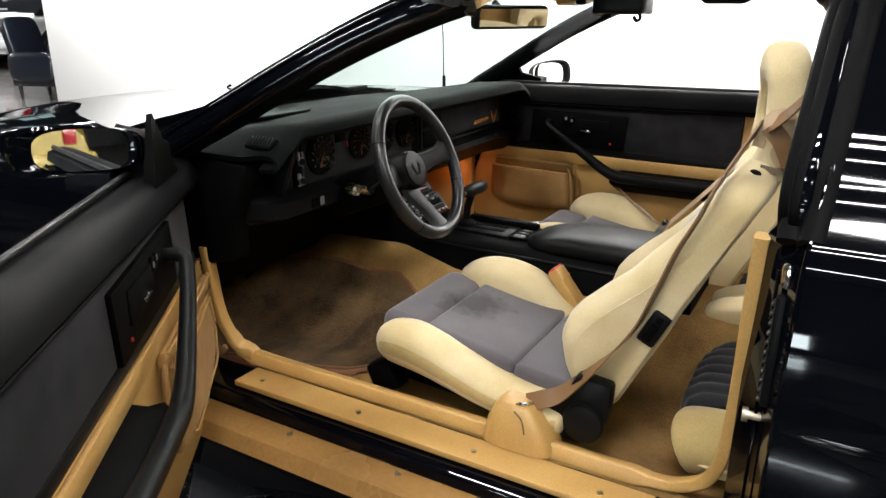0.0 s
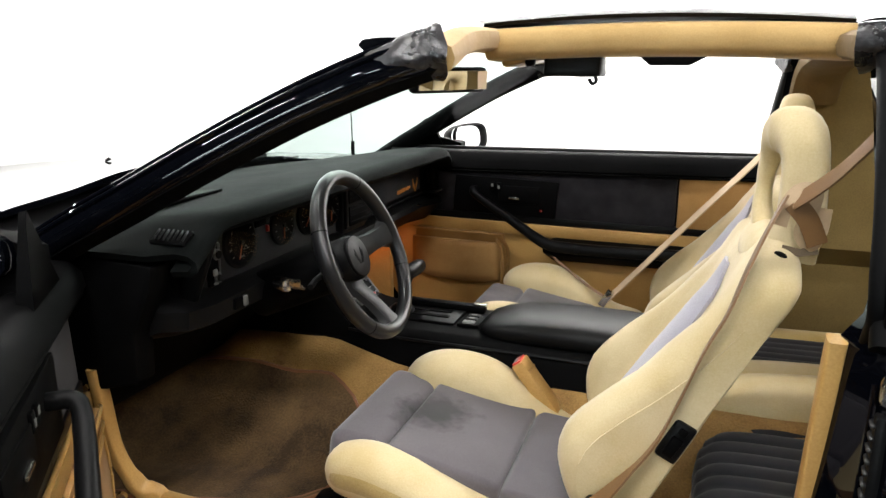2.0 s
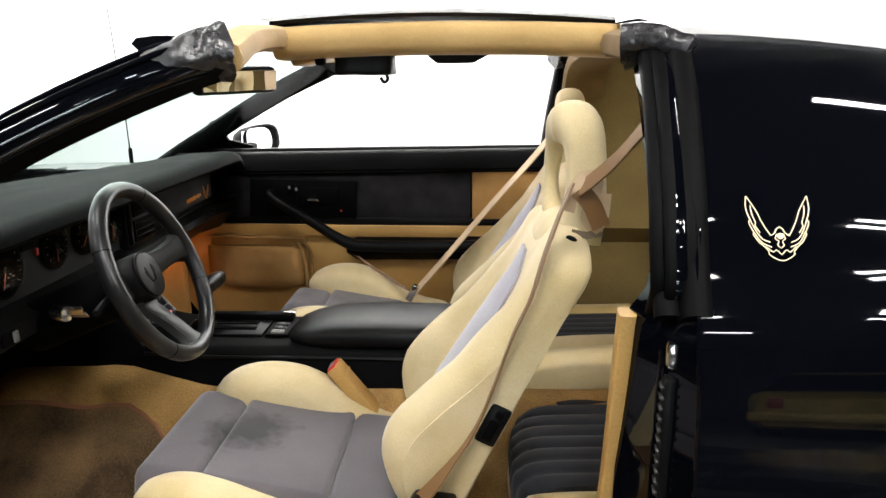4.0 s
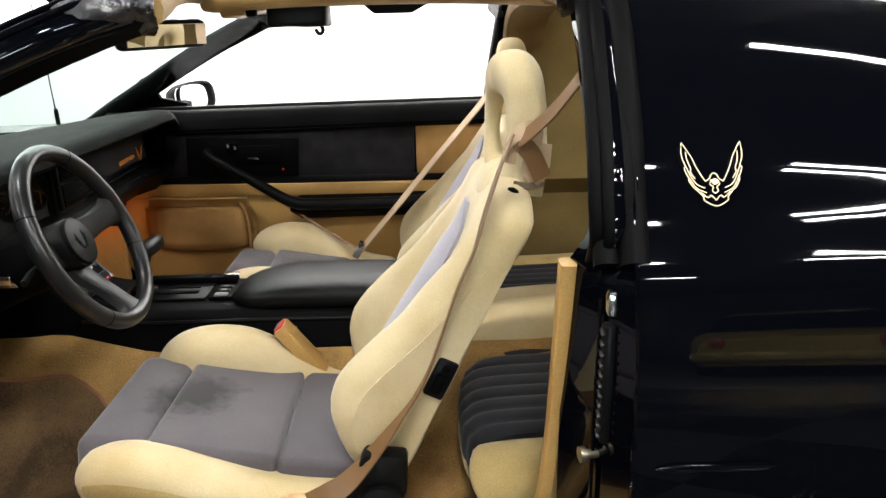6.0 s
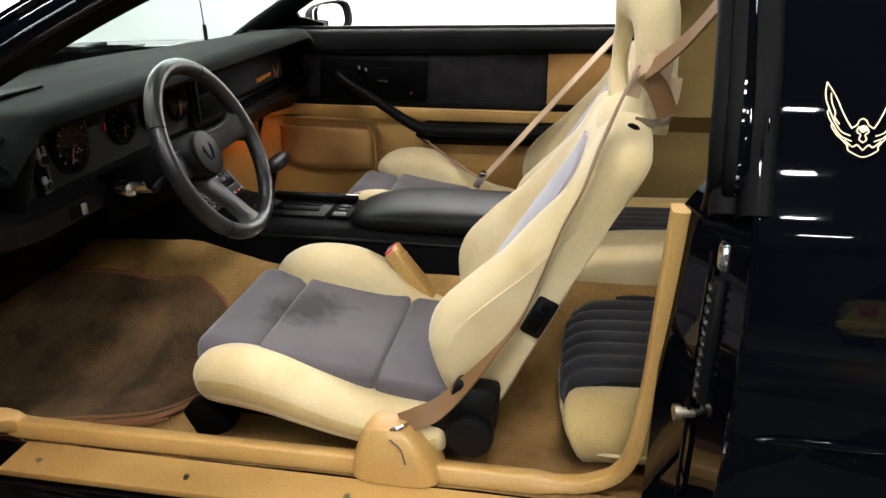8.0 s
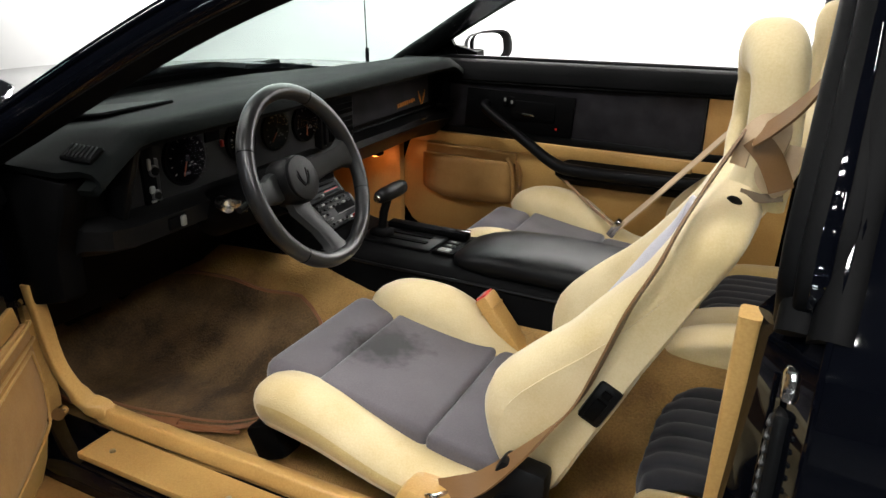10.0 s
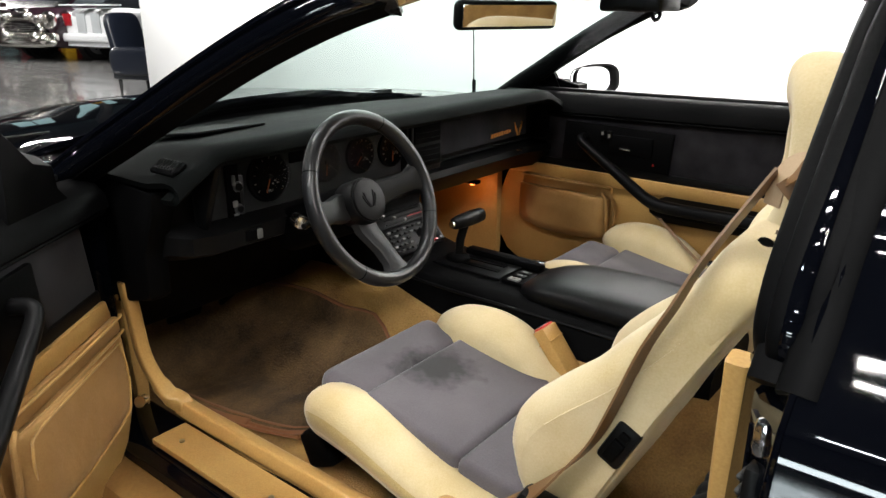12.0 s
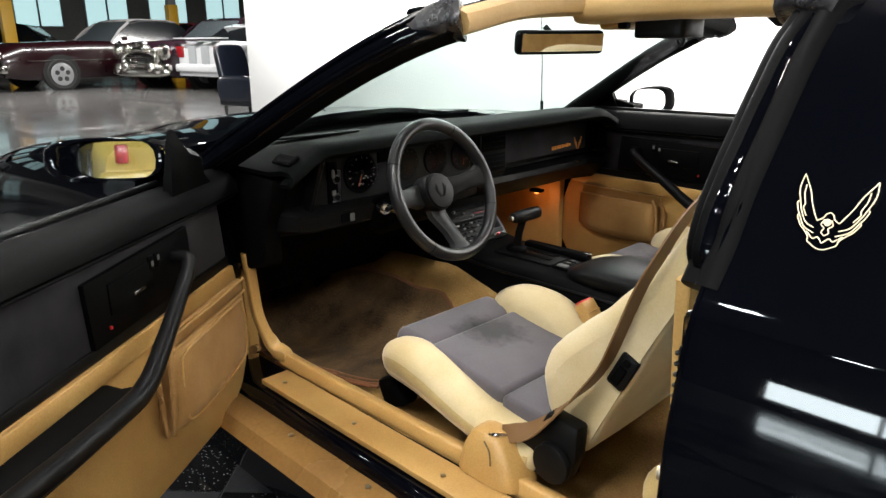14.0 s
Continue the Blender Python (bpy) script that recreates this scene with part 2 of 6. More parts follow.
def sheet(rows, thick=0.01, bm=None):
    """A surface through rows of points, with thickness along its normals."""
    tmp = loft(rows, None, caps=False, closed=False)
    bmesh.ops.recalc_face_normals(tmp, faces=tmp.faces)
    bmesh.ops.solidify(tmp, geom=tmp.faces[:], thickness=thick)
    return join(bm, tmp)


def strip(path, width, face, thick=0.0016, bm=None):
    """A flat band along a path. face: the way its broad side looks, as one direction or one for each point."""
    pts = [Vector(p) for p in path]
    rings = []
    for i, p in enumerate(pts):
        t = (pts[min(i + 1, len(pts) - 1)] - pts[max(i - 1, 0)]).normalized()
        f = Vector(face[i] if isinstance(face, list) else face)
        side = t.cross(f).normalized()
        n = side.cross(t).normalized()
        rings.append([p + side * a + n * b for a, b in ((-width / 2, -thick), (width / 2, -thick), (width / 2, thick), (-width / 2, thick))])
    return loft(rings, bm)


# ---- the showroom ----
def floor_material():
    m = material("polished_epoxy_floor", (0.17, 0.165, 0.16), 0.2, second=(0.10, 0.097, 0.094), scale=0.8, fine=30, amount=0.8, bump=0.04, coat=0.3)
    return m


bm = rbox((-10, 2, -0.05), (60, 44, 0.1), 0)
floor_ob = single("floor", bm, floor_material(), "polished grey epoxy showroom floor", "floor", "structure")
bm = rbox((-10, 2, 4.45), (60, 44, 0.1), 0)
single("ceiling", bm, CEILING, "grey showroom ceiling", "ceiling", "structure")
WALL_Y = 3.75
bm = rbox((1.0, WALL_Y + 0.1, 2.2), (18.0, 0.2, 4.4), 0.004)
single("wall_white", bm, WHITE_WALL, "bright white photo wall beside the car", "wall", "structure")
GREY_WALL = material("far_grey_wall", (0.03, 0.03, 0.028), 0.8, second=(0.02, 0.02, 0.018), scale=0.7, fine=12, amount=0.6, bump=0.1)
PALE_WALL = material("far_pale_wall", (0.20, 0.20, 0.185), 0.8, second=(0.13, 0.13, 0.12), scale=0.7, fine=12, amount=0.6, bump=0.1)
for nm, c, s in (("wall_far", (-30, 2, 2.2), (0.3, 44, 4.4)), ("wall_back", (20, 2, 2.2), (0.3, 44, 4.4)),
                 ("wall_near", (-10, -13, 2.2), (60, 0.3, 4.4)), ("wall_side", (-10, 17, 2.2), (60, 0.3, 4.4))):
    single(nm, rbox(c, s, 0), PALE_WALL if nm == "wall_far" else GREY_WALL, "plain grey showroom wall", "wall", "structure")


# ---- the car's shell ----
car = thing("car", "black two-door sports coupe with roof panels off and door open", "car")

# rear quarter: side, sail panel and roof edge, from the door opening back
def quarter(side, x0, x1, steps=14, body=True):
    rows = []
    for i in range(steps + 1):
        x = x0 + (x1 - x0) * i / steps
        k = (x - x0) / (x1 - x0)
        drop = 0.26 * k ** 1.8
        prof = [(0.0, 1.285 - drop), (0.30, 1.278 - drop), (0.47, 1.255 - drop), (0.553, 1.222 - drop), (0.613, 1.17 - drop * 0.9), (0.670, 1.10 - drop * 0.7),
                (0.722, 1.03 - drop * 0.5), (0.758, 0.965 - drop * 0.22), (0.786, 0.925), (0.803, 0.900), (0.816, 0.866), (0.840, 0.752), (0.845, 0.66),
                (0.8445, 0.60), (0.842, 0.53), (0.838, 0.44), (0.833, 0.36), (0.822, 0.27), (0.79, 0.22)]
        lean = (1 - k) ** 3
        rows.append(curve_points([(x + lean * float(np.interp(z, (0.3, 0.88, 1.0, 1.22), (-0.006, 0.0, 0.008, 0.016))), side * y, z) for y, z in (prof[2:] if body else prof[:3])], 3))
    return rows


for side in (-1, 1):
    part("roof_edge", sheet(quarter(side, 0.862, 2.25, 14, False)[:2], 0.012), PAINT, car, "glossy black roof edge", angle=60)
    part("quarter_panel", sheet(quarter(side, 0.862, 2.25), 0.012), PAINT, car, "glossy black rear quarter panel", angle=60)
glass_rows = []
for i in range(10):
    x = 0.975 + 1.25 * i / 9
    d = 0.26 * ((x - 0.862) / 1.388) ** 1.8
    glass_rows.append([(x, -0.47 + 0.94 * j / 10, 1.255 - d + 0.030 * (1 - (j / 5 - 1) ** 2)) for j in range(11)])
hatch = part("hatch_glass", loft(glass_rows, None, False, False), WINDSHIELD, car, "pale green tinted hatch glass", angle=80)
hatch.visible_shadow = False
for side in (-1, 1):
    part("hatch_seal", tube([(r[0][0], side * 0.466, r[0][2] - 0.004) for r in glass_rows], 0.004, 8), BLACK, car, "black hatch seal")

# door opening: rocker, sill, hinge pillar, lock pillar
SILL = 0.37
part("rocker", prism([(-0.62, 0.20), (-0.845, 0.20), (-0.842, 0.27), (-0.835, 0.318), (-0.768, 0.322), (-0.762, 0.345), (-0.74, 0.352), (-0.64, 0.352), (-0.62, 0.33)], "x", -0.47, 0.90, 0.004),
     PAINT, car, "black painted rocker under the door opening")
part("rocker", prism([(0.62, 0.20), (0.87, 0.20), (0.865, 0.27), (0.85, 0.318), (0.74, 0.36), (0.64, 0.36), (0.62, 0.33)], "x", -0.47, 0.90, 0.004), PAINT, car)
skirt = part("skirt_plate", sheet([[(-0.46, -0.768, 0.326), (-0.46, -0.80, 0.331), (-0.46, -0.84, 0.326), (-0.46, -0.862, 0.30)],
                                   [(0.86, -0.768, 0.326), (0.86, -0.80, 0.331), (0.86, -0.84, 0.326), (0.86, -0.862, 0.30)]], 0.004), SKIRT, car, "bronze gold rocker plate with screws")
plate = part("sill_plate", prism([(-0.272, -0.732), (0.69, -0.732), (0.69, -0.655), (-0.272, -0.655)], "z", 0.356, SILL, 0.003), TAN, car, "tan plastic door sill plate")
for sx in (-0.214, 0.064, 0.344, 0.60):
    part("screw", disc((sx, -0.70, SILL + 0.001), (0, 0, 1), 0.0055, 0.004, 10), STEEL, plate)
for sx in (-0.32, -0.051, 0.224, 0.50):
    part("screw", disc((sx, -0.762 - 0.03, 0.331), (0, 0, 1), 0.0065, 0.005, 10), STEEL, skirt)

# tan welt round the door opening
welt = curve_points([(-0.372, -0.688, 0.672), (-0.366, -0.684, 0.60), (-0.356, -0.678, 0.50), (-0.335, -0.655, 0.42), (-0.312, -0.636, 0.392), (-0.28, -0.63, 0.378), (0.0, -0.625, 0.375),
                     (0.35, -0.622, 0.375), (0.64, -0.622, 0.375), (0.732, -0.628, 0.393), (0.780, -0.64, 0.45), (0.794, -0.66, 0.58), (0.798, -0.685, 0.75), (0.801, -0.702, 0.888)], 5)
part("opening_welt", sweep(welt, oval(0.014, 0.018, 20, 5.0), (0, -1, 0.3), size=lambda k: (1.25 if 0.25 < k < 0.62 else 0.80, 1.0 if 0.2 < k < 0.72 else 0.78)), TAN, car, "tan padded trim welt round the door opening", angle=60)
part("hinge_pillar", prism([(-0.52, 0.30), (-0.40, 0.30), (-0.400, 0.42), (-0.415, 0.60), (-0.41, 0.80), (-0.39, 0.90), (-0.60, 0.90)], "y", -0.76, -0.69, 0.008), PAINT, car, "black door hinge pillar")
part("hinge_pillar", prism([(-0.50, 0.30), (-0.395, 0.30), (-0.375, 0.42), (-0.40, 0.60), (-0.40, 0.80), (-0.37, 0.90), (-0.60, 0.90)], "y", 0.71, 0.78, 0.008), PAINT, car)
bolt = part("hinge_bolt", disc((-0.376, -0.714, 0.642), (0.6, -0.8, 0), 0.008, 0.010, 10), CHROME, car, "bright bolt head")
part("hinge_bolt", disc((-0.320, -0.716, 0.431), (0.6, -0.8, 0.3), 0.012, 0.022, 10), CHROME, car, "bright hinge bolt")

# lock pillar with striker and rubber
def side_at(z):
    """How far the quarter panel's front edge stands out at a height."""
    zs = (0.22, 0.27, 0.44, 0.60, 0.66, 0.752, 0.866, 0.895, 0.925, 0.965, 1.03, 1.10, 1.17, 1.222, 1.255)
    ys = (0.79, 0.822, 0.838, 0.8445, 0.845, 0.840, 0.816, 0.805, 0.786, 0.758, 0.722, 0.670, 0.613, 0.553, 0.47)
    return float(np.interp(z, zs, ys))


rings = []
for z in (0.24, 0.36, 0.48, 0.60, 0.72, 0.82, 0.88, 0.92, 0.96, 1.02, 1.08, 1.14, 1.20, 1.24):
    e = side_at(z) - 0.004
    i = min(e, 0.765) if z > 0.9 else 0.765 - 0.02 * (0.9 - z)
    b = float(np.interp(z, (0.88, 0.93), (0, 0.028)))
    edge = float(np.interp(z, (0.3, 0.88, 1.0, 1.22), (0.857, 0.863, 0.871, 0.880)))
    rings.append([(0.80 + b * 1.2, -i + 0.075, z), (0.812 + b, -i + 0.05, z), (0.832 + b * 0.8, -i + 0.015, z), (0.842 + b * 0.7, -i - 0.005 if z < 0.9 else -i + 0.006, z), (edge, -e, z), (0.90, -e + 0.09, z), (0.87, -i + 0.12, z)])
part("lock_pillar", loft([[(x, -y, z) for x, y, z in ring] for ring in rings]), SATIN, car, "black painted lock pillar", angle=50)
part("pillar_rubber", sweep(curve_points([(0.822, 0.745, 0.875), (0.824, 0.735, 0.93), (0.832, 0.685, 1.03), (0.842, 0.62, 1.13), (0.852, 0.53, 1.235)], 5), oval(0.024, 0.022, 12, 2.4), (1, 0, 0)), RUBBER, car, "worn black rubber door seal")
part("lock_pillar", loft(rings), PAINT, car, "black painted lock pillar", angle=50)
part("pillar_flange", tube(curve_points([(float(np.interp(z, (0.3, 0.88, 1.0), (0.856, 0.862, 0.870))), -side_at(z), z) for z in (0.30, 0.44, 0.60, 0.72, 0.80, 0.86, 0.90, 0.94, 1.0, 1.08, 1.16)], 3), 0.0032, 8), PAINT, car, "glossy black folded body edge")
part("pillar_flange", tube(curve_points([(0.832, -0.762 + 0.02 * (0.9 - z), z) for z in (0.30, 0.45, 0.60, 0.75, 0.86)], 3), 0.0028, 8), PAINT, car)
# the layered weatherstrip: a worn soft bulb in front, then glossy lips and channels up to the body's edge
SEAL = material("dull_seal_rubber", (0.0016, 0.0016, 0.0018), 0.5, second=(0.004, 0.004, 0.0043), scale=12, fine=160, amount=0.6, bump=0.15, depth=0.001, spec=0.05, rough_vary=0.08)
for x, out, r_across, r_deep, gloss, note in ((0.833, -0.016, 0.011, 0.014, SEAL, "worn black rubber door seal"), (0.8440, 0.0, 0.0065, 0.011, SEAL, "ridged rubber lip"), (0.8510, 0.004, 0.0030, 0.009, PAINT, "glossy black seal lip"),
                                              (0.8570, -0.006, 0.0050, 0.010, SEAL, "dull seal channel"), (0.8645, 0.0, 0.0045, 0.010, SEAL, "inner seal lip"), (0.8715, 0.0, 0.0030, 0.008, PAINT, "glossy black seal lip")):
    run = [(x - 0.004, -side_at(0.90) + 0.075 - out, 0.885), (x - 0.002, -side_at(0.93) + 0.022 - out, 0.935)] + [(x + 0.05 * (z - 1.03), -side_at(z) - out, z) for z in (0.98, 1.03, 1.08, 1.13, 1.18)] + [(x + 0.012, -side_at(1.222) + 0.01 - out, 1.222)]
    part("pillar_rubber", sweep(curve_points(run, 5), oval(r_across, r_deep, 12, 2.4), (1, 0, 0), size=lambda k: 0.6 + 0.4 * min(1, k * 6)), gloss, car, note, angle=60)
for x, inward, wide in ((0.874, 0.030, 0.030), (0.848, 0.042, 0.016)):
    part("pillar_cover", sweep(curve_points([(x + 0.05 * (z - 1.03), -side_at(z) + inward, z) for z in (0.90, 0.96, 1.03, 1.10, 1.16, 1.215)], 4), oval(wide, 0.020, 12, 3), (1, 0, 0)), SEAL, car, "black inner cover of the pillar", angle=60)
part("side_trim", loft([[(x, -0.8465 - 0.004 * c * w, 0.668 + 0.006 * sn * w) for c, sn in oval(1, 1, 10)] for x, w in ((0.888, 0.2), (0.90, 0.8), (0.918, 1), (1.012, 1), (1.026, 0.8), (1.034, 0.2))]), PAINT, car, "slim black body side trim")
striker = part("striker", disc((0.850, -0.754, 0.632), (-1, -0.12, 0), 0.0065, 0.070, 12), STEEL, car, "zinc plated door striker pin")
part("washer", disc((0.860, -0.752, 0.632), (-1, -0.12, 0), 0.021, 0.012, 20, bevel=0.003), STEEL, striker)
part("washer", disc((0.818, -0.758, 0.632), (-1, -0.12, 0), 0.011, 0.008, 14), STEEL, striker)
part("latch_stop", rbox((0.846, -0.770, 0.857), (0.020, 0.018, 0.036), 0.007), CHROME, car, "bright latch bumper")
CLUSTER_RIB = material("grey_black_rubber_rib", (0.012, 0.012, 0.012), 0.5, fine=300)
ribs = part("pillar_bumper", rbox((0.843, -0.770, 0.745), (0.016, 0.024, 0.17), 0.006, 2, (0, 0, -8)), BLACK, car, "ribbed black rubber bumper")
for i in range(11):
    part("rib", rbox((0.834, -0.770, 0.672 + i * 0.0145), (0.006, 0.022, 0.006), 0.002, 1, (0, 20, -8)), CLUSTER_RIB, ribs)

# windscreen pillars, header, T bar, rear hoop
SCREEN_EDGE = [(-0.56, 0.782, 0.812), (-0.44, 0.752, 0.882), (-0.34, 0.726, 0.941), (-0.25, 0.703, 0.990), (-0.12, 0.668, 1.063), (0.0, 0.636, 1.126), (0.09, 0.612, 1.168), (0.17, 0.588, 1.201), (0.235, 0.552, 1.226)]


def pillar(side, dx=0.0, dy=0.0, dz=0.0):
    return curve_points([(x + dx, side * (y + dy), z + dz) for x, y, z in SCREEN_EDGE], 5)


bar = [(-0.026, -0.029), (0.006, -0.030), (0.018, -0.026), (0.025, -0.016), (0.027, -0.004), (0.024, 0.012), (0.017, 0.022), (0.006, 0.028), (-0.010, 0.029), (-0.022, 0.020), (-0.028, -0.006)]
part("windscreen_pillar", sweep(pillar(-1), bar, (0, 0.6, 1)), PAINT, car, "glossy black windscreen pillar", angle=60)
part("windscreen_pillar", sweep(pillar(1, -0.03, 0.012, 0.0), bar, (0, -0.6, 1)), BLACK_MATT, car, "matt black windscreen pillar", angle=60)
inner_trim = [(-0.027, 0.020), (-0.031, -0.008), (-0.029, -0.032), (0.004, -0.033), (0.004, -0.028), (-0.024, -0.027), (-0.026, -0.006), (-0.022, 0.018)]
part("pillar_trim", sweep(pillar(-1), inner_trim, (0, 0.6, 1)), BLACK_MATT, car, "matt black pillar trim", angle=60)
for dy, dz in ((0.004, 0.031), (0.021, 0.019)):
    part("drip_rail", tube(pillar(-1, 0, dy, dz)[:-4], 0.0045, 8), PAINT, car, "thin glossy drip rail")
part("header", sweep(curve_points([(0.215, -0.56, 1.215), (0.18, -0.32, 1.250), (0.165, 0, 1.262), (0.18, 0.30, 1.251), (0.190, 0.40, 1.240)], 6), oval(0.055, 0.026, 12, 3), (0, 0, 1)), HEADLINER, car, "tan padded windscreen header")
part("header_end", sweep(curve_points([(0.189, 0.395, 1.2405), (0.20, 0.48, 1.229), (0.212, 0.56, 1.213)], 6), oval(0.050, 0.028, 12, 3), (0, 0, 1)), BLACK_MATT, car, "black corner of the windscreen header")
part("header_skin", sweep(curve_points([(0.175, -0.56, 1.235), (0.14, -0.32, 1.273), (0.125, 0, 1.287), (0.14, 0.32, 1.273), (0.175, 0.56, 1.235)], 6), oval(0.06, 0.012, 10, 3), (0, 0, 1)), PAINT, car)
bar_section = [(-0.100, 1.282), (-0.108, 1.272), (-0.111, 1.256), (-0.109, 1.240), (-0.102, 1.229), (-0.088, 1.223), (-0.04, 1.221), (0.04, 1.221), (0.088, 1.223), (0.102, 1.229), (0.109, 1.240), (0.111, 1.256), (0.108, 1.272), (0.100, 1.282), (0.06, 1.288), (-0.06, 1.288)]


def bar_fold(x, y, z):
    """Creases in the cloth that run slantwise from both ends of the bar."""
    ends = math.exp(-((x - 0.24) / 0.10) ** 2) + math.exp(-((x - 0.80) / 0.10) ** 2)
    return 0.0025 * ends * math.sin(90 * (x + 0.7 * z) + 3 * noise.noise(Vector((x * 6, y * 6, z * 12)))) + 0.003 * noise.noise(Vector((x * 7, y * 5, z * 9)))


rows = []
for i in range(57):
    x = 0.19 + 0.70 * i / 56
    flare = 1 + 0.10 * (abs(x - 0.54) / 0.35) ** 4
    rows.append([(x, y * flare + math.copysign(bar_fold(x, y, z), y), z + 0.010 * (1 - ((x - 0.54) / 0.35) ** 2) - 0.004) for y, z in bar_section])
part("t_bar", loft(rows), HEADLINER, car, "tan padded roof T bar with creased cloth", angle=75)
part("t_bar_skin", loft([[(x, y, z + 0.016 * (1 - ((x - 0.5) / 0.35) ** 2)) for y, z in ((-0.08, 1.285), (0.08, 1.285), (0.085, 1.292), (0.06, 1.302), (-0.06, 1.302), (-0.085, 1.292))]
                         for x in [0.10 + 0.78 * i / 12 for i in range(13)]]), BLACK, car, "black strip along the roof bar")
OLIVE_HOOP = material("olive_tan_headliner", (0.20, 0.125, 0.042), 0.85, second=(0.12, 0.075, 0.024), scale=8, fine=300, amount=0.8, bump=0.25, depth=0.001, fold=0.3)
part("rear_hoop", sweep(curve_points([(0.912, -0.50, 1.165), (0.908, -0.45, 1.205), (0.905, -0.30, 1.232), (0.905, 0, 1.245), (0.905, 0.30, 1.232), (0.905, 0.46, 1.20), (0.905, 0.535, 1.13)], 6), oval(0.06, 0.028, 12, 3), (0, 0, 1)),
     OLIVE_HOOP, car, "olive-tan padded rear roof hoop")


def lumpy(centre, size, turn=(0, 0, 0), seed=0.0):
    bm = pillow(centre, size, turn, 4.0)
    for v in bm.verts:
        d = noise.noise_vector(v.co * 28 + Vector((seed, 0, 0))) * 0.007 + noise.noise_vector(v.co * 75) * 0.0025
        v.co += d
    return bm


def crumple(bm, seed, amount=0.006):
    bmesh.ops.subdivide_edges(bm, edges=bm.edges[:], cuts=2, use_grid_fill=True)
    for v in bm.verts:
        v.co += noise.noise_vector(v.co * 30 + Vector((seed, 0, 0))) * amount + noise.noise_vector(v.co * 85) * amount * 0.35
    return bm


for side in (-1, 1):
    front = curve_points([(0.150, side * 0.596, 1.196), (0.180, side * 0.584, 1.209), (0.215, side * 0.564, 1.221), (0.245, side * 0.545, 1.226)], 5)
    part("corner_seal", crumple(sweep(front, oval(0.030, 0.036, 12, 3), (0, -side * 0.5, 1), size=lambda k: (0.75 + 0.45 * k, 0.5 + 0.6 * k)), side), CRUMPLED, car, "crumpled grey rubber corner seal", angle=60)
    back = curve_points([(0.815, side * 0.505, 1.226), (0.845, side * 0.514, 1.228), (0.875, side * 0.528, 1.222), (0.905, side * 0.542, 1.212)], 5)
    part("corner_seal", crumple(sweep(back, oval(0.040, 0.024, 12, 3), (0, -side * 0.5, 1), size=lambda k: (1.0, 1.1 - 0.3 * k)), side + 3, 0.004), CRUMPLED, car, "crumpled grey rubber corner seal", angle=60)

# windscreen
rows = []
for i in range(9):
    k = i / 8
    rows.append([(-0.50 + 0.69 * k - 0.36 * (1 - (j / 6 - 1) ** 2) * (1 - k * 0.85), (j / 6 - 1) * (0.755 - 0.19 * k), 0.848 + 0.362 * k + 0.03 * (1 - (j / 6 - 1) ** 2)) for j in range(13)])
ws = part("windscreen", loft(rows, None, False, False), WINDSHIELD, car, "pale green tinted windscreen glass", angle=80)
ws.visible_shadow = False

# hood, cowl and fenders
def hood_z(x, y):
    k = (-0.75 - x) / 1.65
    return 0.925 - 0.05 * k - 0.17 * max(k, 0) ** 2 - 0.10 * (abs(y) / 0.85) ** 4 + 0.028 * math.exp(-((abs(y) - 0.0) / 0.30) ** 4)


rows = []
for i in range(19):
    x = -0.74 - 1.66 * i / 18
    rows.append([(x, -0.70 + 1.40 * j / 20, hood_z(x, -0.70 + 1.40 * j / 20)) for j in range(21)])
part("hood", sheet(rows, 0.015), PAINT, car, "glossy black hood with a raised middle", angle=60)
for side in (-1, 1):
    rows = []
    for i in range(22):
        x = -0.47 - 2.0 * i / 21
        k = (-0.47 - x) / 2.0
        dz, out = -0.22 * k ** 2.2, -0.06 * k ** 3
        rows.append([(x, side * (y + out), z + dz * (1 if z > 0.5 else 0)) for y, z in ((0.705, 0.885), (0.76, 0.90), (0.815, 0.885), (0.86, 0.84), (0.88, 0.76), (0.885, 0.66), (0.87, 0.55), (0.865, 0.45), (0.85, 0.30), (0.82, 0.22))])
    part("fender", sheet(rows, 0.012), PAINT, car, "glossy black front fender", angle=60)
part("washer_nozzle", loft([[(-0.975 + dx, -0.008 + c * r, 0.943 + dz + sn * r) for c, sn in oval(1, 1, 8)] for dx, dz, r in ((0.0, -0.012, 0.005), (0.004, 0.003, 0.004), (0.015, 0.008, 0.005), (0.020, 0.007, 0.003))]), BLACK_MATT, car, "small black washer nozzle")
part("tail_panel", rbox((2.26, 0, 0.62), (0.05, 1.72, 0.72), 0.02), PAINT, car, "plain black tail panel")
part("nose", pillow((-2.42, 0, 0.50), (0.30, 1.62, 0.46), power=4), PAINT, car, "glossy black nose")
part("cowl", sheet([[(x, -0.74 + 1.48 * j / 12, 0.885 + 0.02 * math.cos((-0.74 + 1.48 * j / 12) * 1.9) - d) for j in range(13)] for x, d in ((-0.78, 0.0), (-0.74, 0.025), (-0.62, 0.02))], 0.012), BLACK, car, "black cowl below the windscreen")
part("antenna", tube([(-0.58, 0.781, 0.90), (-0.585, 0.781, 1.1), (-0.605, 0.781, 1.44), (-0.615, 0.781, 1.68)], 0.002, 6), BLACK, car, "thin radio mast")
part("antenna_base", disc((-0.58, 0.781, 0.92), (0, 0, 1), 0.007, 0.05, 10), BLACK, car)

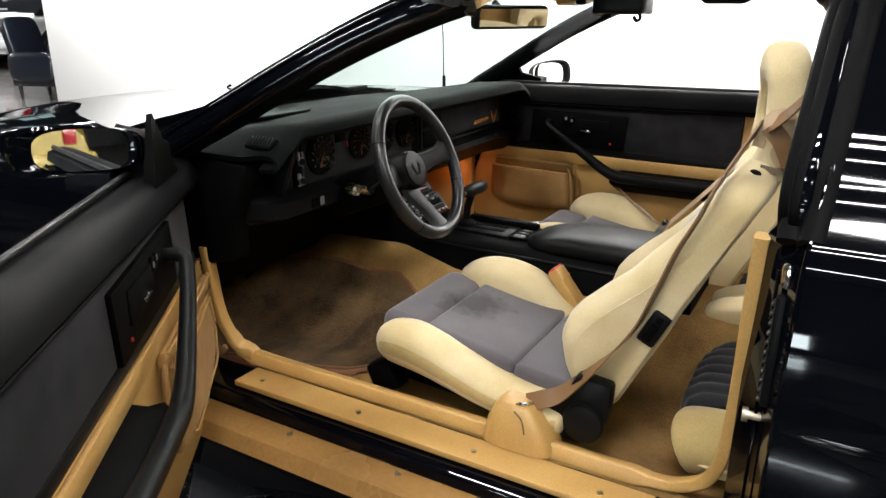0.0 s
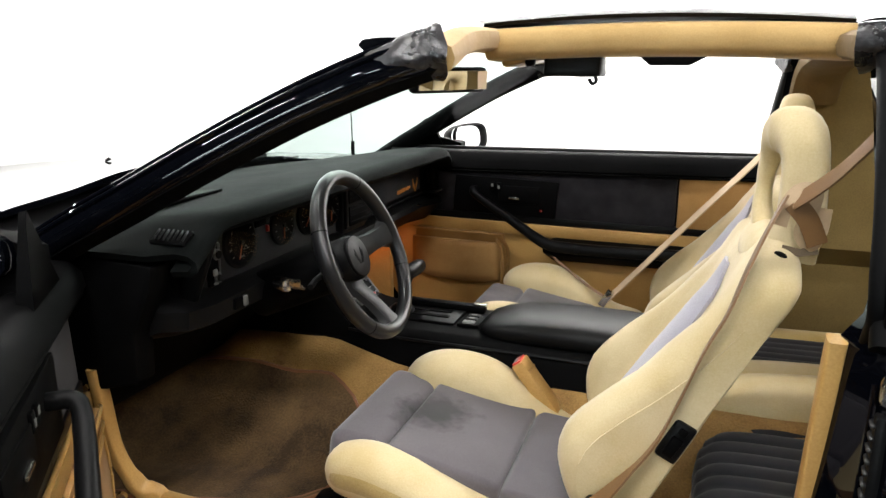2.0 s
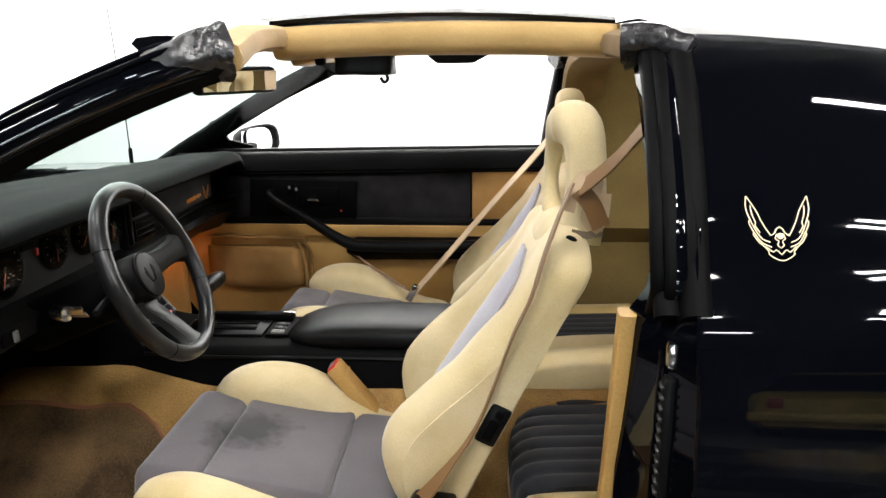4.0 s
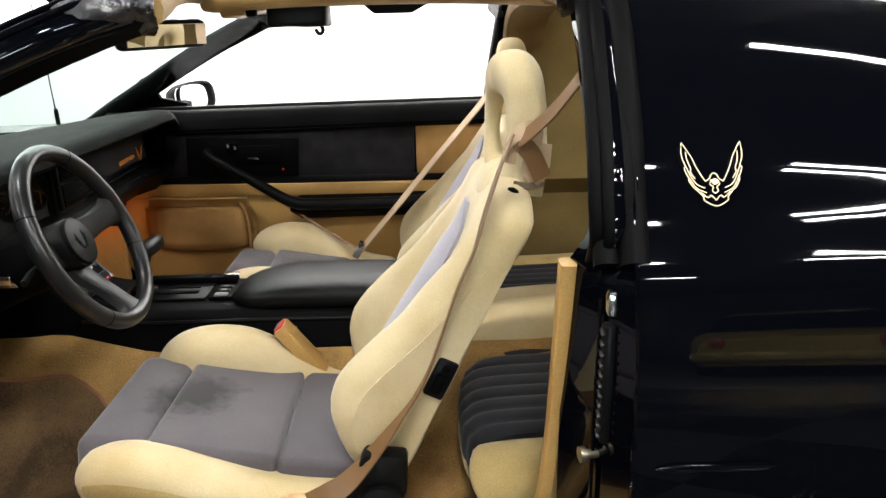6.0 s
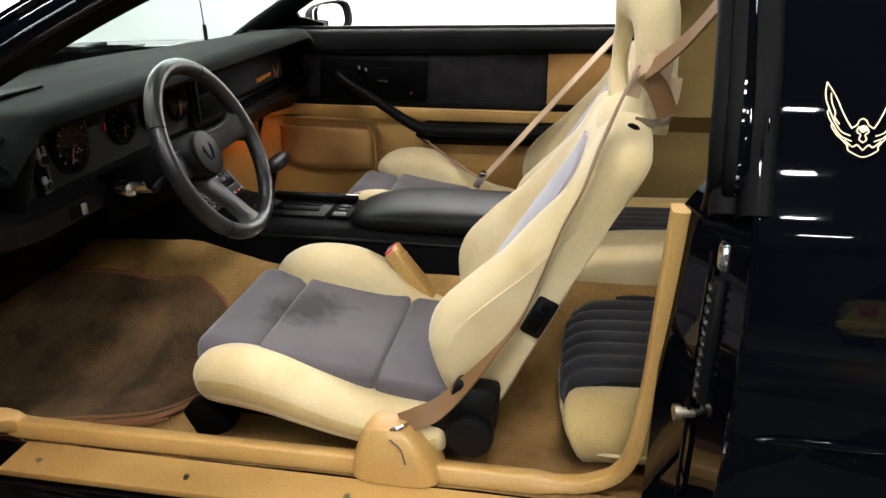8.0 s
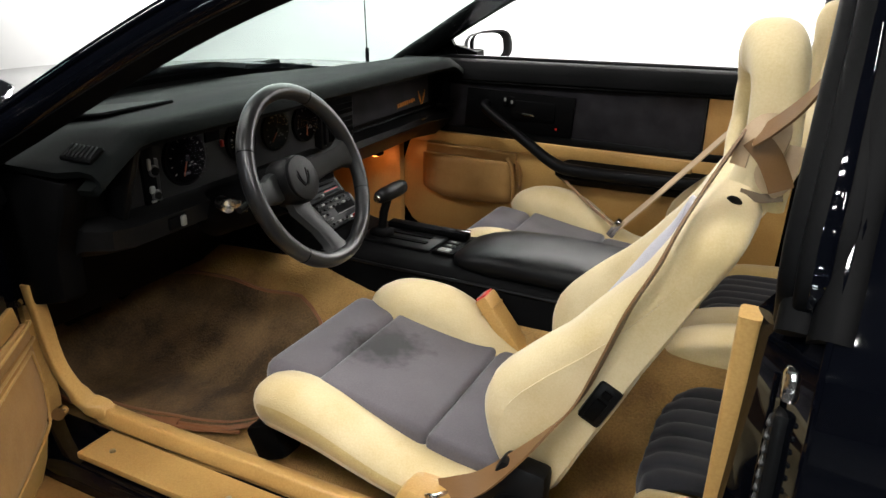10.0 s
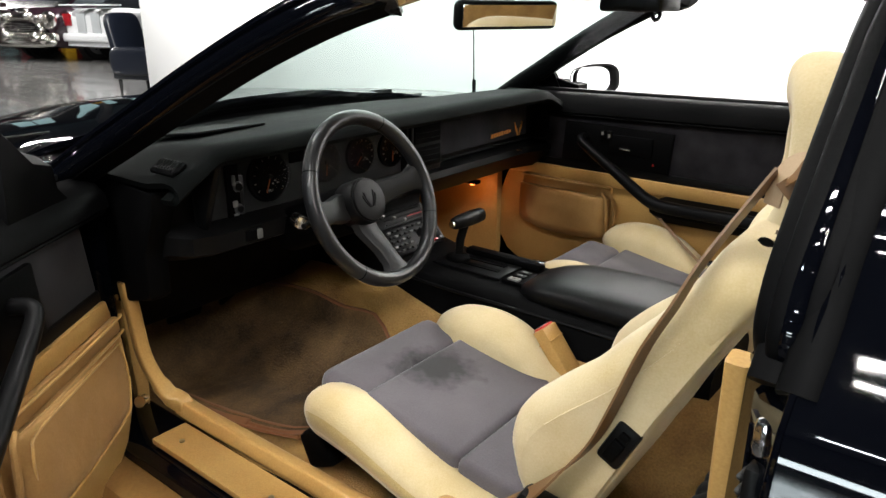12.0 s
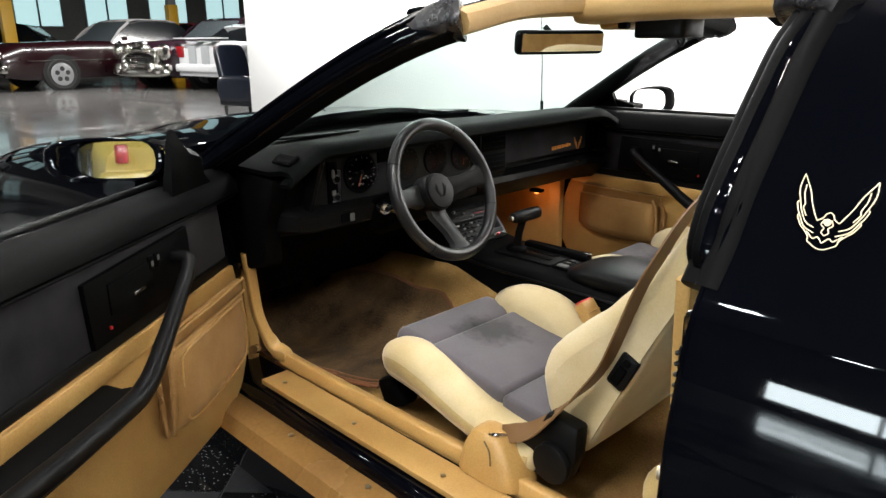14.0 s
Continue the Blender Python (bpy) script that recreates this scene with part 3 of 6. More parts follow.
# floor, tunnel, bulkhead and side trim
def floor_z(x, y):
    """The carpeted floor: a shallow trough on each side of the tunnel, falling towards the pedals and rising to the bulkhead."""
    a = abs(y)
    z = 0.325 + 0.045 * max(0, (a - 0.46) / 0.17) ** 2 + (0.175 + 0.06 * max(0, min(1, -x / 0.2))) * max(0, min(1, (0.36 - a) / 0.22)) ** 1.3
    if x < 0:
        z -= 0.085 * min(1, -x / 0.6) * (1 if a > 0.2 else 0.4)
    if x < -0.62:
        z += 0.9 * (-0.62 - x) + 3.0 * max(0, -0.78 - x)
    return min(z, 0.72) + 0.004 * noise.noise(Vector((x * 9, y * 9, 0))) + (0.022 * noise.noise(Vector((x * 6.5, y * 3, 4))) * max(0, 1 - abs(a - 0.22) / 0.12) if x < 0.1 else 0)


part("floor_carpet", sheet([[(x, -0.635 + 1.27 * j / 40, floor_z(x, -0.635 + 1.27 * j / 40)) for j in range(41)] for x in [-0.90 + 1.80 * i / 45 for i in range(46)]], 0.015), CARPET, car, "tan cut-pile carpet, stained", angle=70)
for side in (-1, 1):
    part("kick_panel", prism([(-0.85, 0.22), (-0.44 if side < 0 else -0.385, 0.28), (-0.42 if side < 0 else -0.375, 0.40), (-0.44 if side < 0 else -0.375, 0.70), (-0.85, 0.75)], "y", side * 0.645, side * 0.675, 0.004), TAN, car, "tan kick panel")
part("bulkhead", rbox((-0.90, 0, 0.68), (0.03, 1.36, 0.44), 0.004), BLACK_MATT, car, "black bulkhead under the dash")
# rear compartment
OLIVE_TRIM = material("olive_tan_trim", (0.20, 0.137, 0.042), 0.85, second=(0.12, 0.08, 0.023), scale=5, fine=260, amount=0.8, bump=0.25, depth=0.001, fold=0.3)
for side in (-1, 1):
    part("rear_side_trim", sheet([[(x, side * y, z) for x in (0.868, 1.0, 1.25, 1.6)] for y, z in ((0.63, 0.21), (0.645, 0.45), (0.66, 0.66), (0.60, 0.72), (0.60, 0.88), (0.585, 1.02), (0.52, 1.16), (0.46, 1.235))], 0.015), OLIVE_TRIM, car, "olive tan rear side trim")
part("rear_bulkhead", rbox((1.62, 0, 0.6), (0.03, 1.3, 0.85), 0.01), CARPET, car)
part("underbody", rbox((0.0, 0, 0.185), (3.6, 1.4, 0.02), 0.004), BLACK_MATT, car)

# wheels
def wheel(x, side):
    w = part("wheel", disc((x, side * 0.77, 0.32), (0, 1, 0), 0.20, 0.17, 32, bevel=0.02), STEEL, car, "alloy wheel")
    rings = []
    for i in range(40):
        a = 2 * math.pi * i / 40
        rings.append([(x + (0.26 + dr) * math.cos(a), side * 0.77 + dy, 0.32 + (0.26 + dr) * math.sin(a)) for dr, dy in ((-0.055, -0.09), (0.03, -0.11), (0.057, -0.08), (0.06, 0.0), (0.057, 0.08), (0.03, 0.11), (-0.055, 0.09))])
    rings.append(rings[0])
    part("tyre", loft(rings, caps=False), RUBBER, w, "black tyre")


for wx, side in ((1.37, -1), (1.37, 1), (-1.20, -1), (-1.20, 1)):
    wheel(wx, side)


# ---- doors ----
# Door axes: u runs back from the front edge, v inwards, z up.
PALE = plain("pale_mark", (0.19, 0.19, 0.18), 0.5)
RED_LENS = plain("red_lens", (0.45, 0.012, 0.008), 0.3)


def car_door(at, mirror, label, mu=0.2, mv=-0.225, toe=0.0, tilt=0.0, mz=0.955):
    flip = Matrix.Diagonal((1, -1 if mirror else 1, 1, 1))
    shell = prism([(0.0, 0.33), (0.03, 0.30), (1.20, 0.32), (1.24, 0.36), (1.24, 0.90), (0.0, 0.895)], "y", -0.09, -0.02, 0.006)
    shell.transform(flip)
    door = part("car_door", shell, PAINT, car, label, local=True)
    door.matrix_basis = at

    def add(name, bm, mat, lab="", angle=38):
        bm.transform(flip)
        return part(name, bm, mat, door, lab, local=True, angle=angle)

    add("outer_skin", sheet([[(u, v, z) for u in (0.0, 0.4, 0.8, 1.24)] for v, z in ((-0.085, 0.29), (-0.105, 0.42), (-0.13, 0.60), (-0.14, 0.74), (-0.125, 0.84), (-0.08, 0.905))], 0.012), PAINT, "glossy black door skin", 60)
    add("top_pad", loft([[(u, v, z + 0.012 * u) for v, z in ((-0.075, 0.90), (-0.07, 0.925), (-0.03, 0.937), (0.0, 0.93), (0.022, 0.905), (0.026, 0.88), (0.012, 0.865), (-0.03, 0.862))] for u in (0.0, 0.02, 0.3, 0.6, 0.9, 1.21, 1.235)]), BLACK_MATT, "black padded door top")
    add("window_seal", rbox((0.62, -0.055, 0.946), (1.2, 0.012, 0.012), 0.004, 2, (0, -0.6, 0)), RUBBER, "rubber window seal")
    add("seam_bead", tube([(0.01, 0.020, 0.872), (0.6, 0.022, 0.879), (1.22, 0.020, 0.886)], 0.003, 6), BLACK_MATT)
    add("cloth_panel", prism([(0.058, 0.725), (0.965, 0.715), (0.965, 0.885), (0.080, 0.868)], "y", -0.02, 0.008, 0.006), CHARCOAL, "charcoal cloth door insert")
    add("tan_insert", prism([(0.97, 0.715), (1.22, 0.712), (1.22, 0.885), (0.97, 0.885)], "y", -0.02, 0.006, 0.005), TAN_CLOTH, "tan cloth insert")
    add("black_strip", prism([(0.055, 0.706), (1.22, 0.700), (1.22, 0.722), (0.058, 0.734)], "y", -0.02, 0.012, 0.004), BLACK)
    # lower panel with a bulged front edge
    outline = [(u, z) for u, z in ((0.058, 0.71), (0.030, 0.655), (0.006, 0.59), (-0.006, 0.53), (-0.006, 0.48), (0.006, 0.44), (0.04, 0.39), (0.09, 0.36), (0.17, 0.343), (1.18, 0.345), (1.22, 0.40), (1.22, 0.702))]
    add("lower_panel", prism(outline, "y", -0.02, 0.012, 0.006), TAN, "tan vinyl lower door panel")
    add("tan_band", prism([(0.045, 0.672), (0.95, 0.660), (0.95, 0.700), (0.058, 0.712)], "y", 0.010, 0.022, 0.005), TAN, "tan padded band")
    p0, low = (0.090, 0.488) if mirror else (0.018, 0.452)
    # map pocket: bellied, open along the top, its rear end folded
    zs = ((0.0, 0.35), (0.06, 0.75), (0.25, 1.0), (0.55, 0.95), (0.85, 0.8), (0.97, 0.72), (1.0, 0.6), (1.0, 0.0), (0.0, 0.0))
    add("map_pocket", loft([[(u + lean * j, 0.012 + b * t, low + dz + (0.635 - low - dz) * j) for j, t in zs]
                            for u, b, dz, lean in ((p0, 0.006, 0.03, 0.0), (p0 + 0.02, 0.022, 0.02, 0), (0.12 + p0 * 0.5, 0.035, 0.005, 0), (0.25, 0.042, 0, 0), (0.35, 0.046, 0.004, 0.0), (0.395, 0.045, 0.010, 0.0), (0.412, 0.036, 0.014, 0.0), (0.418, 0.012, 0.016, 0.0))]),
        TAN_CLOTH, "tan cloth map pocket", 60)
    add("pocket_band", prism([(p0 + 0.015, 0.638), (0.425, 0.634), (0.425, 0.668), (p0 + 0.02, 0.672)], "y", 0.012, 0.030, 0.006), TAN_CLOTH, "tan pocket band")
    for off, z in ((0.033, 0.668), (0.033, 0.637)):
        add("pocket_piping", tube(curve_points([(p0 + 0.01, off - 0.008, z), (p0 + 0.03, off, z + 0.001), (0.22, off + 0.004, z - 0.001), (0.42, off, z - 0.004)], 4), 0.0028, 6), TAN, "stitched piping")
    add("pocket_fold", tube(curve_points([(0.40, 0.040, 0.650), (0.418, 0.046, 0.625), (0.426, 0.048, 0.565), (0.424, 0.042, 0.495), (0.412, 0.030, 0.462)], 4), 0.006, 8), TAN_CLOTH, "folded pocket edge")
    add("pocket_fold", tube(curve_points([(0.418, 0.024, 0.645), (0.438, 0.028, 0.615), (0.442, 0.030, 0.550), (0.432, 0.026, 0.485), (0.414, 0.020, 0.460)], 4), 0.006, 8), TAN_CLOTH)
    hem = [(u, 0.0135 + float(np.interp(u, (0.02, 0.12, 0.25, 0.36, 0.43), (0.022, 0.035, 0.042, 0.046, 0.036))) * (0.74 if z > 0.62 or z < 0.47 else 0.93), z)
           for u, z in ((p0 + 0.04, 0.624), (0.22, 0.627), (0.36, 0.624), (0.388, 0.605), (0.392, 0.55), (0.388, 0.495), (0.36, 0.478), (0.22, 0.465), (p0 + 0.07, 0.480), (p0 + 0.04, 0.50), (p0 + 0.032, 0.56), (p0 + 0.04, 0.624))]
    if not mirror:
        add("pocket_piping", tube(curve_points(hem, 4), 0.0026, 6), TAN, "rounded pocket piping")
    # switch plate
    add("switch_plate", prism([(0.24, 0.735), (0.592, 0.727), (0.600, 0.848), (0.25, 0.858)], "y", 0.006, 0.018, 0.003), BLACK_MATT, "black switch plate")
    add("bezel", rbox((0.47, 0.0185, 0.80), (0.14, 0.006, 0.058), 0.005), BLACK_MATT)
    add("inner_handle", rbox((0.455, 0.023, 0.789), (0.036, 0.008, 0.007), 0.002, 2, (0, 4, 0)), CHROME, "small bright release lever")
    for k in range(2):
        add("window_switch", rbox((0.38 + 0.022 * k, 0.0195, 0.825), (0.017, 0.008, 0.028), 0.003), BLACK_MATT, "window switch")
        add("switch_mark", rbox((0.38 + 0.022 * k, 0.0242, 0.830 - 0.006 * k), (0.007, 0.001, 0.010), 0), PALE)
    add("door_light", rbox((0.545, 0.0195, 0.752), (0.006, 0.004, 0.006), 0.001), RED_LENS, "tiny red lamp lens")
    # pull handle running into the arm rest's rim
    arm = curve_points([(0.318, 0.016, 0.812), (0.322, 0.05, 0.812), (0.345, 0.064, 0.795), (0.45, 0.080, 0.735), (0.545, 0.090, 0.678), (0.585, 0.092, 0.660), (0.63, 0.092, 0.653), (0.80, 0.086, 0.650), (1.02, 0.072, 0.652), (1.11, 0.04, 0.655)], 6)
    add("pull_handle", sweep(arm, oval(0.018, 0.018, 14, 2.3), (0, 0, 1), size=lambda k: 0.72 if k < 0.2 else (0.72 + 0.28 * min(1, (k - 0.2) * 3.0))), BLACK, "black leather-grained pull handle", 60)
    add("arm_rest", loft([[(u, v * w, z) for v, z in ((0.008, 0.668 + e), (0.05, 0.662 + e), (0.085, 0.652), (0.09, 0.625), (0.06, 0.600 - e), (0.008, 0.595 - e))] for u, w, e in ((0.565, 0.7, -0.016), (0.60, 1.0, 0), (0.8, 0.98, 0), (1.05, 0.8, 0), (1.13, 0.3, -0.01))]),
        BLACK_MATT, "black moulded arm rest")
    # mirror sail and outside mirror
    if mirror:
        sail = [[(-0.05, -0.06, 0.90), (0.20, -0.06, 0.90), (0.125, -0.068, 1.038), (0.108, -0.07, 1.038)], [(-0.05, -0.095, 0.90), (0.20, -0.095, 0.90), (0.125, -0.08, 1.033), (0.108, -0.08, 1.033)]]
    else:
        sail = [[(0.09, 0.008, 0.91), (0.275, 0.008, 0.91), (0.260, 0.010, 1.040), (0.248, 0.010, 1.058)], [(0.09, -0.016, 0.91), (0.275, -0.016, 0.91), (0.260, 0.0, 1.038), (0.248, 0.0, 1.056)]]
    add("mirror_sail", loft(sail), BLACK_MATT, "black mirror corner piece")
    gw, gh = (0.097, 0.043) if mirror else (0.090, 0.038)
    turn = Matrix.Translation((mu, mv, mz)) @ pose(0, 0, 0, 0, tilt, toe) @ Matrix.Translation((-mu, -mv, -mz))
    housing = (loft([[(mu + u, mv + 0.018 * k + c * ry, mz + sn * rz * gh / 0.043) for c, sn in oval(1, 1, 22, 3.0)] for k, (u, ry, rz) in enumerate(((-0.13, 0.03, 0.02), (-0.12, 0.07, 0.036), (-0.08, 0.095, 0.048), (-0.03, 0.108, 0.052), (-0.003, 0.108, 0.052), (0.0, 0.102, 0.047), (-0.012, 0.098, 0.044)))]))
    housing.transform(turn)
    add("mirror_housing", housing, BLACK_MATT if mirror else PAINT, "glossy black door mirror housing", 50)
    if not mirror:
        add("mirror_neck", loft([[(mu + a, v, z) for a, z in ((-0.17, 0.905), (-0.062, 0.905), (-0.066, top), (-0.09, top + 0.008), (-0.16, top - 0.012))] for v, top in ((0.004, 0.995), (-0.02, 1.012), (-0.07, 1.025))]), BLACK_MATT, "black neck between mirror and door", 50)
    add("mirror_foot", loft([[(mu - 0.09, -0.07, 0.905), (mu - 0.01, -0.07, 0.905), (mu - 0.01, -0.07, 0.955), (mu - 0.09, -0.07, 0.955 + (0.02 if mirror else 0))], [(mu - 0.08, -0.15, 0.925), (mu - 0.02, -0.15, 0.925), (mu - 0.02, -0.15, 0.955), (mu - 0.08, -0.15, 0.955 + (0.01 if mirror else 0))]]), BLACK_MATT if mirror else PAINT)
    pane = (loft([[(mu + u, mv + 0.11 + c * gw, mz + sn * gh) for c, sn in oval(1, 1, 22, 3.0)] for u in (-0.010, -0.006)]))
    pane.transform(turn)
    add("mirror_glass", pane, MIRROR, "mirror glass")
    return door


car_door(pose(-0.385, 0.68, 0), True, "black and tan passenger door, closed, window down", 0.25, -0.30, 14.0, -7.0, 0.962)
car_door(Matrix(((0.603, 0.797, 0, -0.365), (-0.797, 0.603, 0, -0.725), (0, 0, 1, -0.043), (0, 0, 0, 1))), False, "black and tan driver door, wide open, window down", 0.285, -0.212, 14.0, -3.1, 0.995)

# ---- dashboard ----
dash = thing("dashboard", "black moulded dashboard with round gauges and vents", "dashboard", pose(-0.3, 0, 0.7))


def brow(y):
    """The back edge of the padded top and its height."""
    k = (y + 0.60) / 1.10
    x, z = -0.134 + 0.040 * k, 0.957 + 0.012 * k
    if y < -0.595:
        k = min(1, (-0.595 - y) / 0.105)
        z = 0.957 - 0.050 * k ** 1.1
        x = -0.134 + 0.018 * k
    if y > 0.46:
        k = min(1, (y - 0.46) / 0.20)
        z -= 0.050 * k ** 1.6
        x -= 0.06 * k
    return x, z


rows = []
for j in range(61):
    y = -0.70 + 1.45 * j / 60
    bx, bz = brow(y)
    fx = -0.76 + 0.32 * (abs(y) / 0.72) ** 3
    rows.append([(fx, y, 0.885), (fx + 0.02, y, 0.900), (bx + (fx - bx) * 0.62, y, 0.908 + (bz - 0.93) * 0.5), (bx + (fx - bx) * 0.3, y, bz - 0.010), (bx - 0.045, y, bz), (bx - 0.018, y, bz - 0.002), (bx - 0.002, y, bz - 0.012), (bx, y, bz - 0.026), (bx - 0.012, y, bz - 0.036), (bx - 0.05, y, bz - 0.04)])
part("top_pad", sheet(rows, 0.012), DASH_TOP, dash, "grey-black padded dash top", angle=55)
part("speaker_grille", rbox((-0.42, -0.44, 0.9375), (0.21, 0.17, 0.006), 0.002, 1, (0, -7.7, 0)), BLACK_MATT, dash, "flat black dash-top grille")
DIAL_FRAME = plain("recess_black", (0.004, 0.004, 0.004), 0.35)
CLUSTER = material("dark_grey_panel", (0.010, 0.0102, 0.0105), 0.65, second=(0.017, 0.017, 0.017), fine=300, amount=0.5, bump=0.2, depth=0.0006, spec=0.15)
# cluster side
part("dash_body", loft([[(x, y, z) for x, z in ((-0.60, 0.88), (fx, 0.925 - dz), (fx - 0.005, 0.795), (fx + lx, 0.782), (fx + lx - 0.004, 0.746), (fx + lx - 0.03, 0.735), (-0.36, 0.70), (-0.60, 0.66))]
                        for y, fx, lx, dz in ((-0.66, -0.26, 0.02, 0.05), (-0.635, -0.25, 0.055, 0.03), (-0.59, -0.248, 0.070, 0), (-0.10, -0.248, 0.070, 0), (-0.02, -0.248, 0.055, 0), (0.006, -0.248, 0.03, 0))]), BLACK, dash, "black lower dash moulding")
part("cluster_panel", prism([(-0.585, 0.770), (0.0, 0.780), (0.0, 0.930), (-0.575, 0.922)], "x", -0.250, -0.238, 0.006), CLUSTER, dash, "flat dark grey instrument panel")
part("cluster_wall", prism([(-0.245, 0.775), (-0.215, 0.775), (-0.150, 0.925), (-0.245, 0.925)], "y", -0.600, -0.583, 0.008), BLACK, dash, "side wall of the instrument hood")
KNOB = plain("grey_knob", (0.05, 0.05, 0.05), 0.35)
sp = part("switch_column", prism([(-0.520, 0.776), (-0.486, 0.776), (-0.483, 0.872), (-0.518, 0.876)], "x", -0.240, -0.2345, 0.004), DIAL_FRAME, dash, "upright recess with a rheostat and a knob")
part("knob", disc((-0.232, -0.502, 0.852), (1, 0, 0), 0.011, 0.010, 20, bevel=0.003), KNOB, sp, "round grey dimmer knob")
part("knob_face", disc((-0.226, -0.502, 0.852), (1, 0, 0), 0.008, 0.003, 16), BLACK_MATT, sp)
part("knob", disc((-0.232, -0.503, 0.806), (1, 0, 0), 0.011, 0.010, 20, bevel=0.003), KNOB, sp, "round grey wiper knob")
part("knob_face", disc((-0.226, -0.503, 0.806), (1, 0, 0), 0.007, 0.003, 16), BLACK, sp)
for z in (0.829, 0.788):
    part("mark", rbox((-0.2342, -0.502, z), (0.001, 0.012, 0.0025), 0), PALE, sp)
# passenger side
part("dash_body", loft([[(x, y, z) for x, z in ((-0.60, 0.90), (fx, 0.925), (fx - 0.01, 0.792), (fx + 0.03, 0.775), (fx + 0.035, 0.758), (fx - 0.02, 0.700), (-0.42, 0.665), (-0.60, 0.66))]
                        for y, fx in ((0.006, -0.245), (0.12, -0.248), (0.30, -0.25), (0.56, -0.255), (0.66, -0.225), (0.70, -0.22))]), BLACK, dash)
part("fascia_panel", prism([(0.16, 0.808), (0.60, 0.812), (0.595, 0.900), (0.16, 0.905)], "x", -0.252, -0.240, 0.004), CHARCOAL, dash, "charcoal passenger fascia panel")
part("fascia_bead", tube([(-0.236, 0.14, 0.796), (-0.236, 0.60, 0.800)], 0.003, 6), BLACK_MATT, dash)
part("glovebox_latch", rbox((-0.214, 0.52, 0.776), (0.006, 0.035, 0.006), 0.002), CHROME, dash)
ORANGE = plain("orange_print", (0.62, 0.22, 0.03), 0.5)
for k in range(8):
    part("print_bar", rbox((-0.2385, 0.405 + 0.0135 * k, 0.829 + 0.0006 * k), (0.001, 0.010, 0.012 - 0.004 * (k % 2) * (k > 3)), 0), ORANGE, dash)
for sg in (-1, 1):
    for k in range(3):
        part("print_bar", rbox((-0.2385, 0.548 + sg * (0.006 + 0.006 * k), 0.825 + 0.009 * k), (0.001, 0.0035, 0.024), 0, 1, (sg * -12, 0, 0)), ORANGE, dash)
part("right_vent", prism([(0.615, 0.812), (0.715, 0.815), (0.715, 0.905), (0.615, 0.905)], "x", -0.225, -0.20, 0.006), BLACK_MATT, dash, "black side air vent")
part("vent_ledge", rbox((-0.205, 0.665, 0.803), (0.035, 0.11, 0.010), 0.004), BLACK, dash)
part("side_cover", prism([(-0.50, 0.62), (-0.40, 0.62), (-0.27, 0.655), (-0.265, 0.75), (-0.225, 0.83), (-0.215, 0.878), (-0.50, 0.895)], "y", -0.695, -0.645, 0.01), BLACK_MATT, dash, "black dash end cover")
part("knee_panel", prism([(-0.60, 0.50), (-0.50, 0.50), (-0.36, 0.66), (-0.30, 0.73), (-0.60, 0.74)], "y", -0.645, -0.10, 0.008), BLACK_MATT, dash, "black under-dash panel")
vent = part("side_vent", rbox((-0.186, -0.672, 0.926), (0.070, 0.036, 0.010), 0.003, 1, (28, 0, 0)), BLACK_MATT, dash, "small slotted defroster vent")
for k in range(7):
    part("slat", rbox((-0.214 + 0.0095 * k, -0.674, 0.9305), (0.004, 0.028, 0.006), 0.002, 1, (28, 0, 12)), BLACK, vent)

# gauges
NEEDLE = plain("orange_needle", (0.42, 0.085, 0.02), 0.5)
DIAL = material("dial_black", (0.0015, 0.0015, 0.0017), 0.7, bump=0.0, spec=0.03)
TICK = plain("dim_tick_print", (0.16, 0.155, 0.14), 0.6)


def gauge(y, z, r, needle):
    ring = part("gauge", disc((-0.236, y, z), (1, 0, 0), r, 0.012, 32, bevel=0.004), BLACK_MATT, dash, "round black gauge")
    part("dial", disc((-0.2305, y, z), (1, 0, 0), r * 0.88, 0.002, 32), DIAL, ring)
    for k in range(11):
        a = radians(-130 + 26 * k)
        part("tick", rbox((-0.229, y + r * 0.74 * math.sin(a), z + r * 0.74 * math.cos(a)), (0.0008, 0.0012, r * 0.10), 0, 1, (-math.degrees(a), 0, 0)), TICK, ring)
    a = radians(needle)
    part("needle", rbox((-0.2282, y + r * 0.35 * math.sin(a), z + r * 0.35 * math.cos(a)), (0.001, 0.0015, r * 0.6), 0, 1, (-needle, 0, 0)), NEEDLE, ring, "orange needle")
    part("needle_cap", disc((-0.2278, y, z), (1, 0, 0), r * 0.11, 0.003, 12), BLACK, ring)
    for k in range(3):
        part("dial_mark", rbox((-0.229, y + r * (0.1 + 0.12 * k), z - r * (0.28 - 0.1 * (k % 2))), (0.0008, 0.005, 0.002), 0), TICK, ring)
    lens = part("lens", disc((-0.224, y, z), (1, 0, 0), r * 0.93, 0.001, 32), CLEAR, ring)
    lens.visible_shadow = False
    return ring


speedo = gauge(-0.421, 0.858, 0.054, -160)
gauge(-0.262, 0.862, 0.046, -175)
gauge(-0.150, 0.862, 0.046, -140)
gauge(-0.042, 0.860, 0.046, -175)
txt = bpy.data.curves.new("dial_text", "FONT")
txt.body, txt.size, txt.align_x = "MPH", 0.0085, "CENTER"
tmp_ob = new("dial_text", txt)
bpy.context.view_layer.update()
me = bpy.data.meshes.new_from_object(tmp_ob.evaluated_get(bpy.context.evaluated_depsgraph_get()))
bpy.data.objects.remove(tmp_ob)
me.transform(Matrix(((0, 0, 1, -0.2285), (1, 0, 0, -0.425), (0, 1, 0, 0.826), (0, 0, 0, 1))))
me.transform(dash.matrix_basis.inverted())
me.materials.append(PALE)
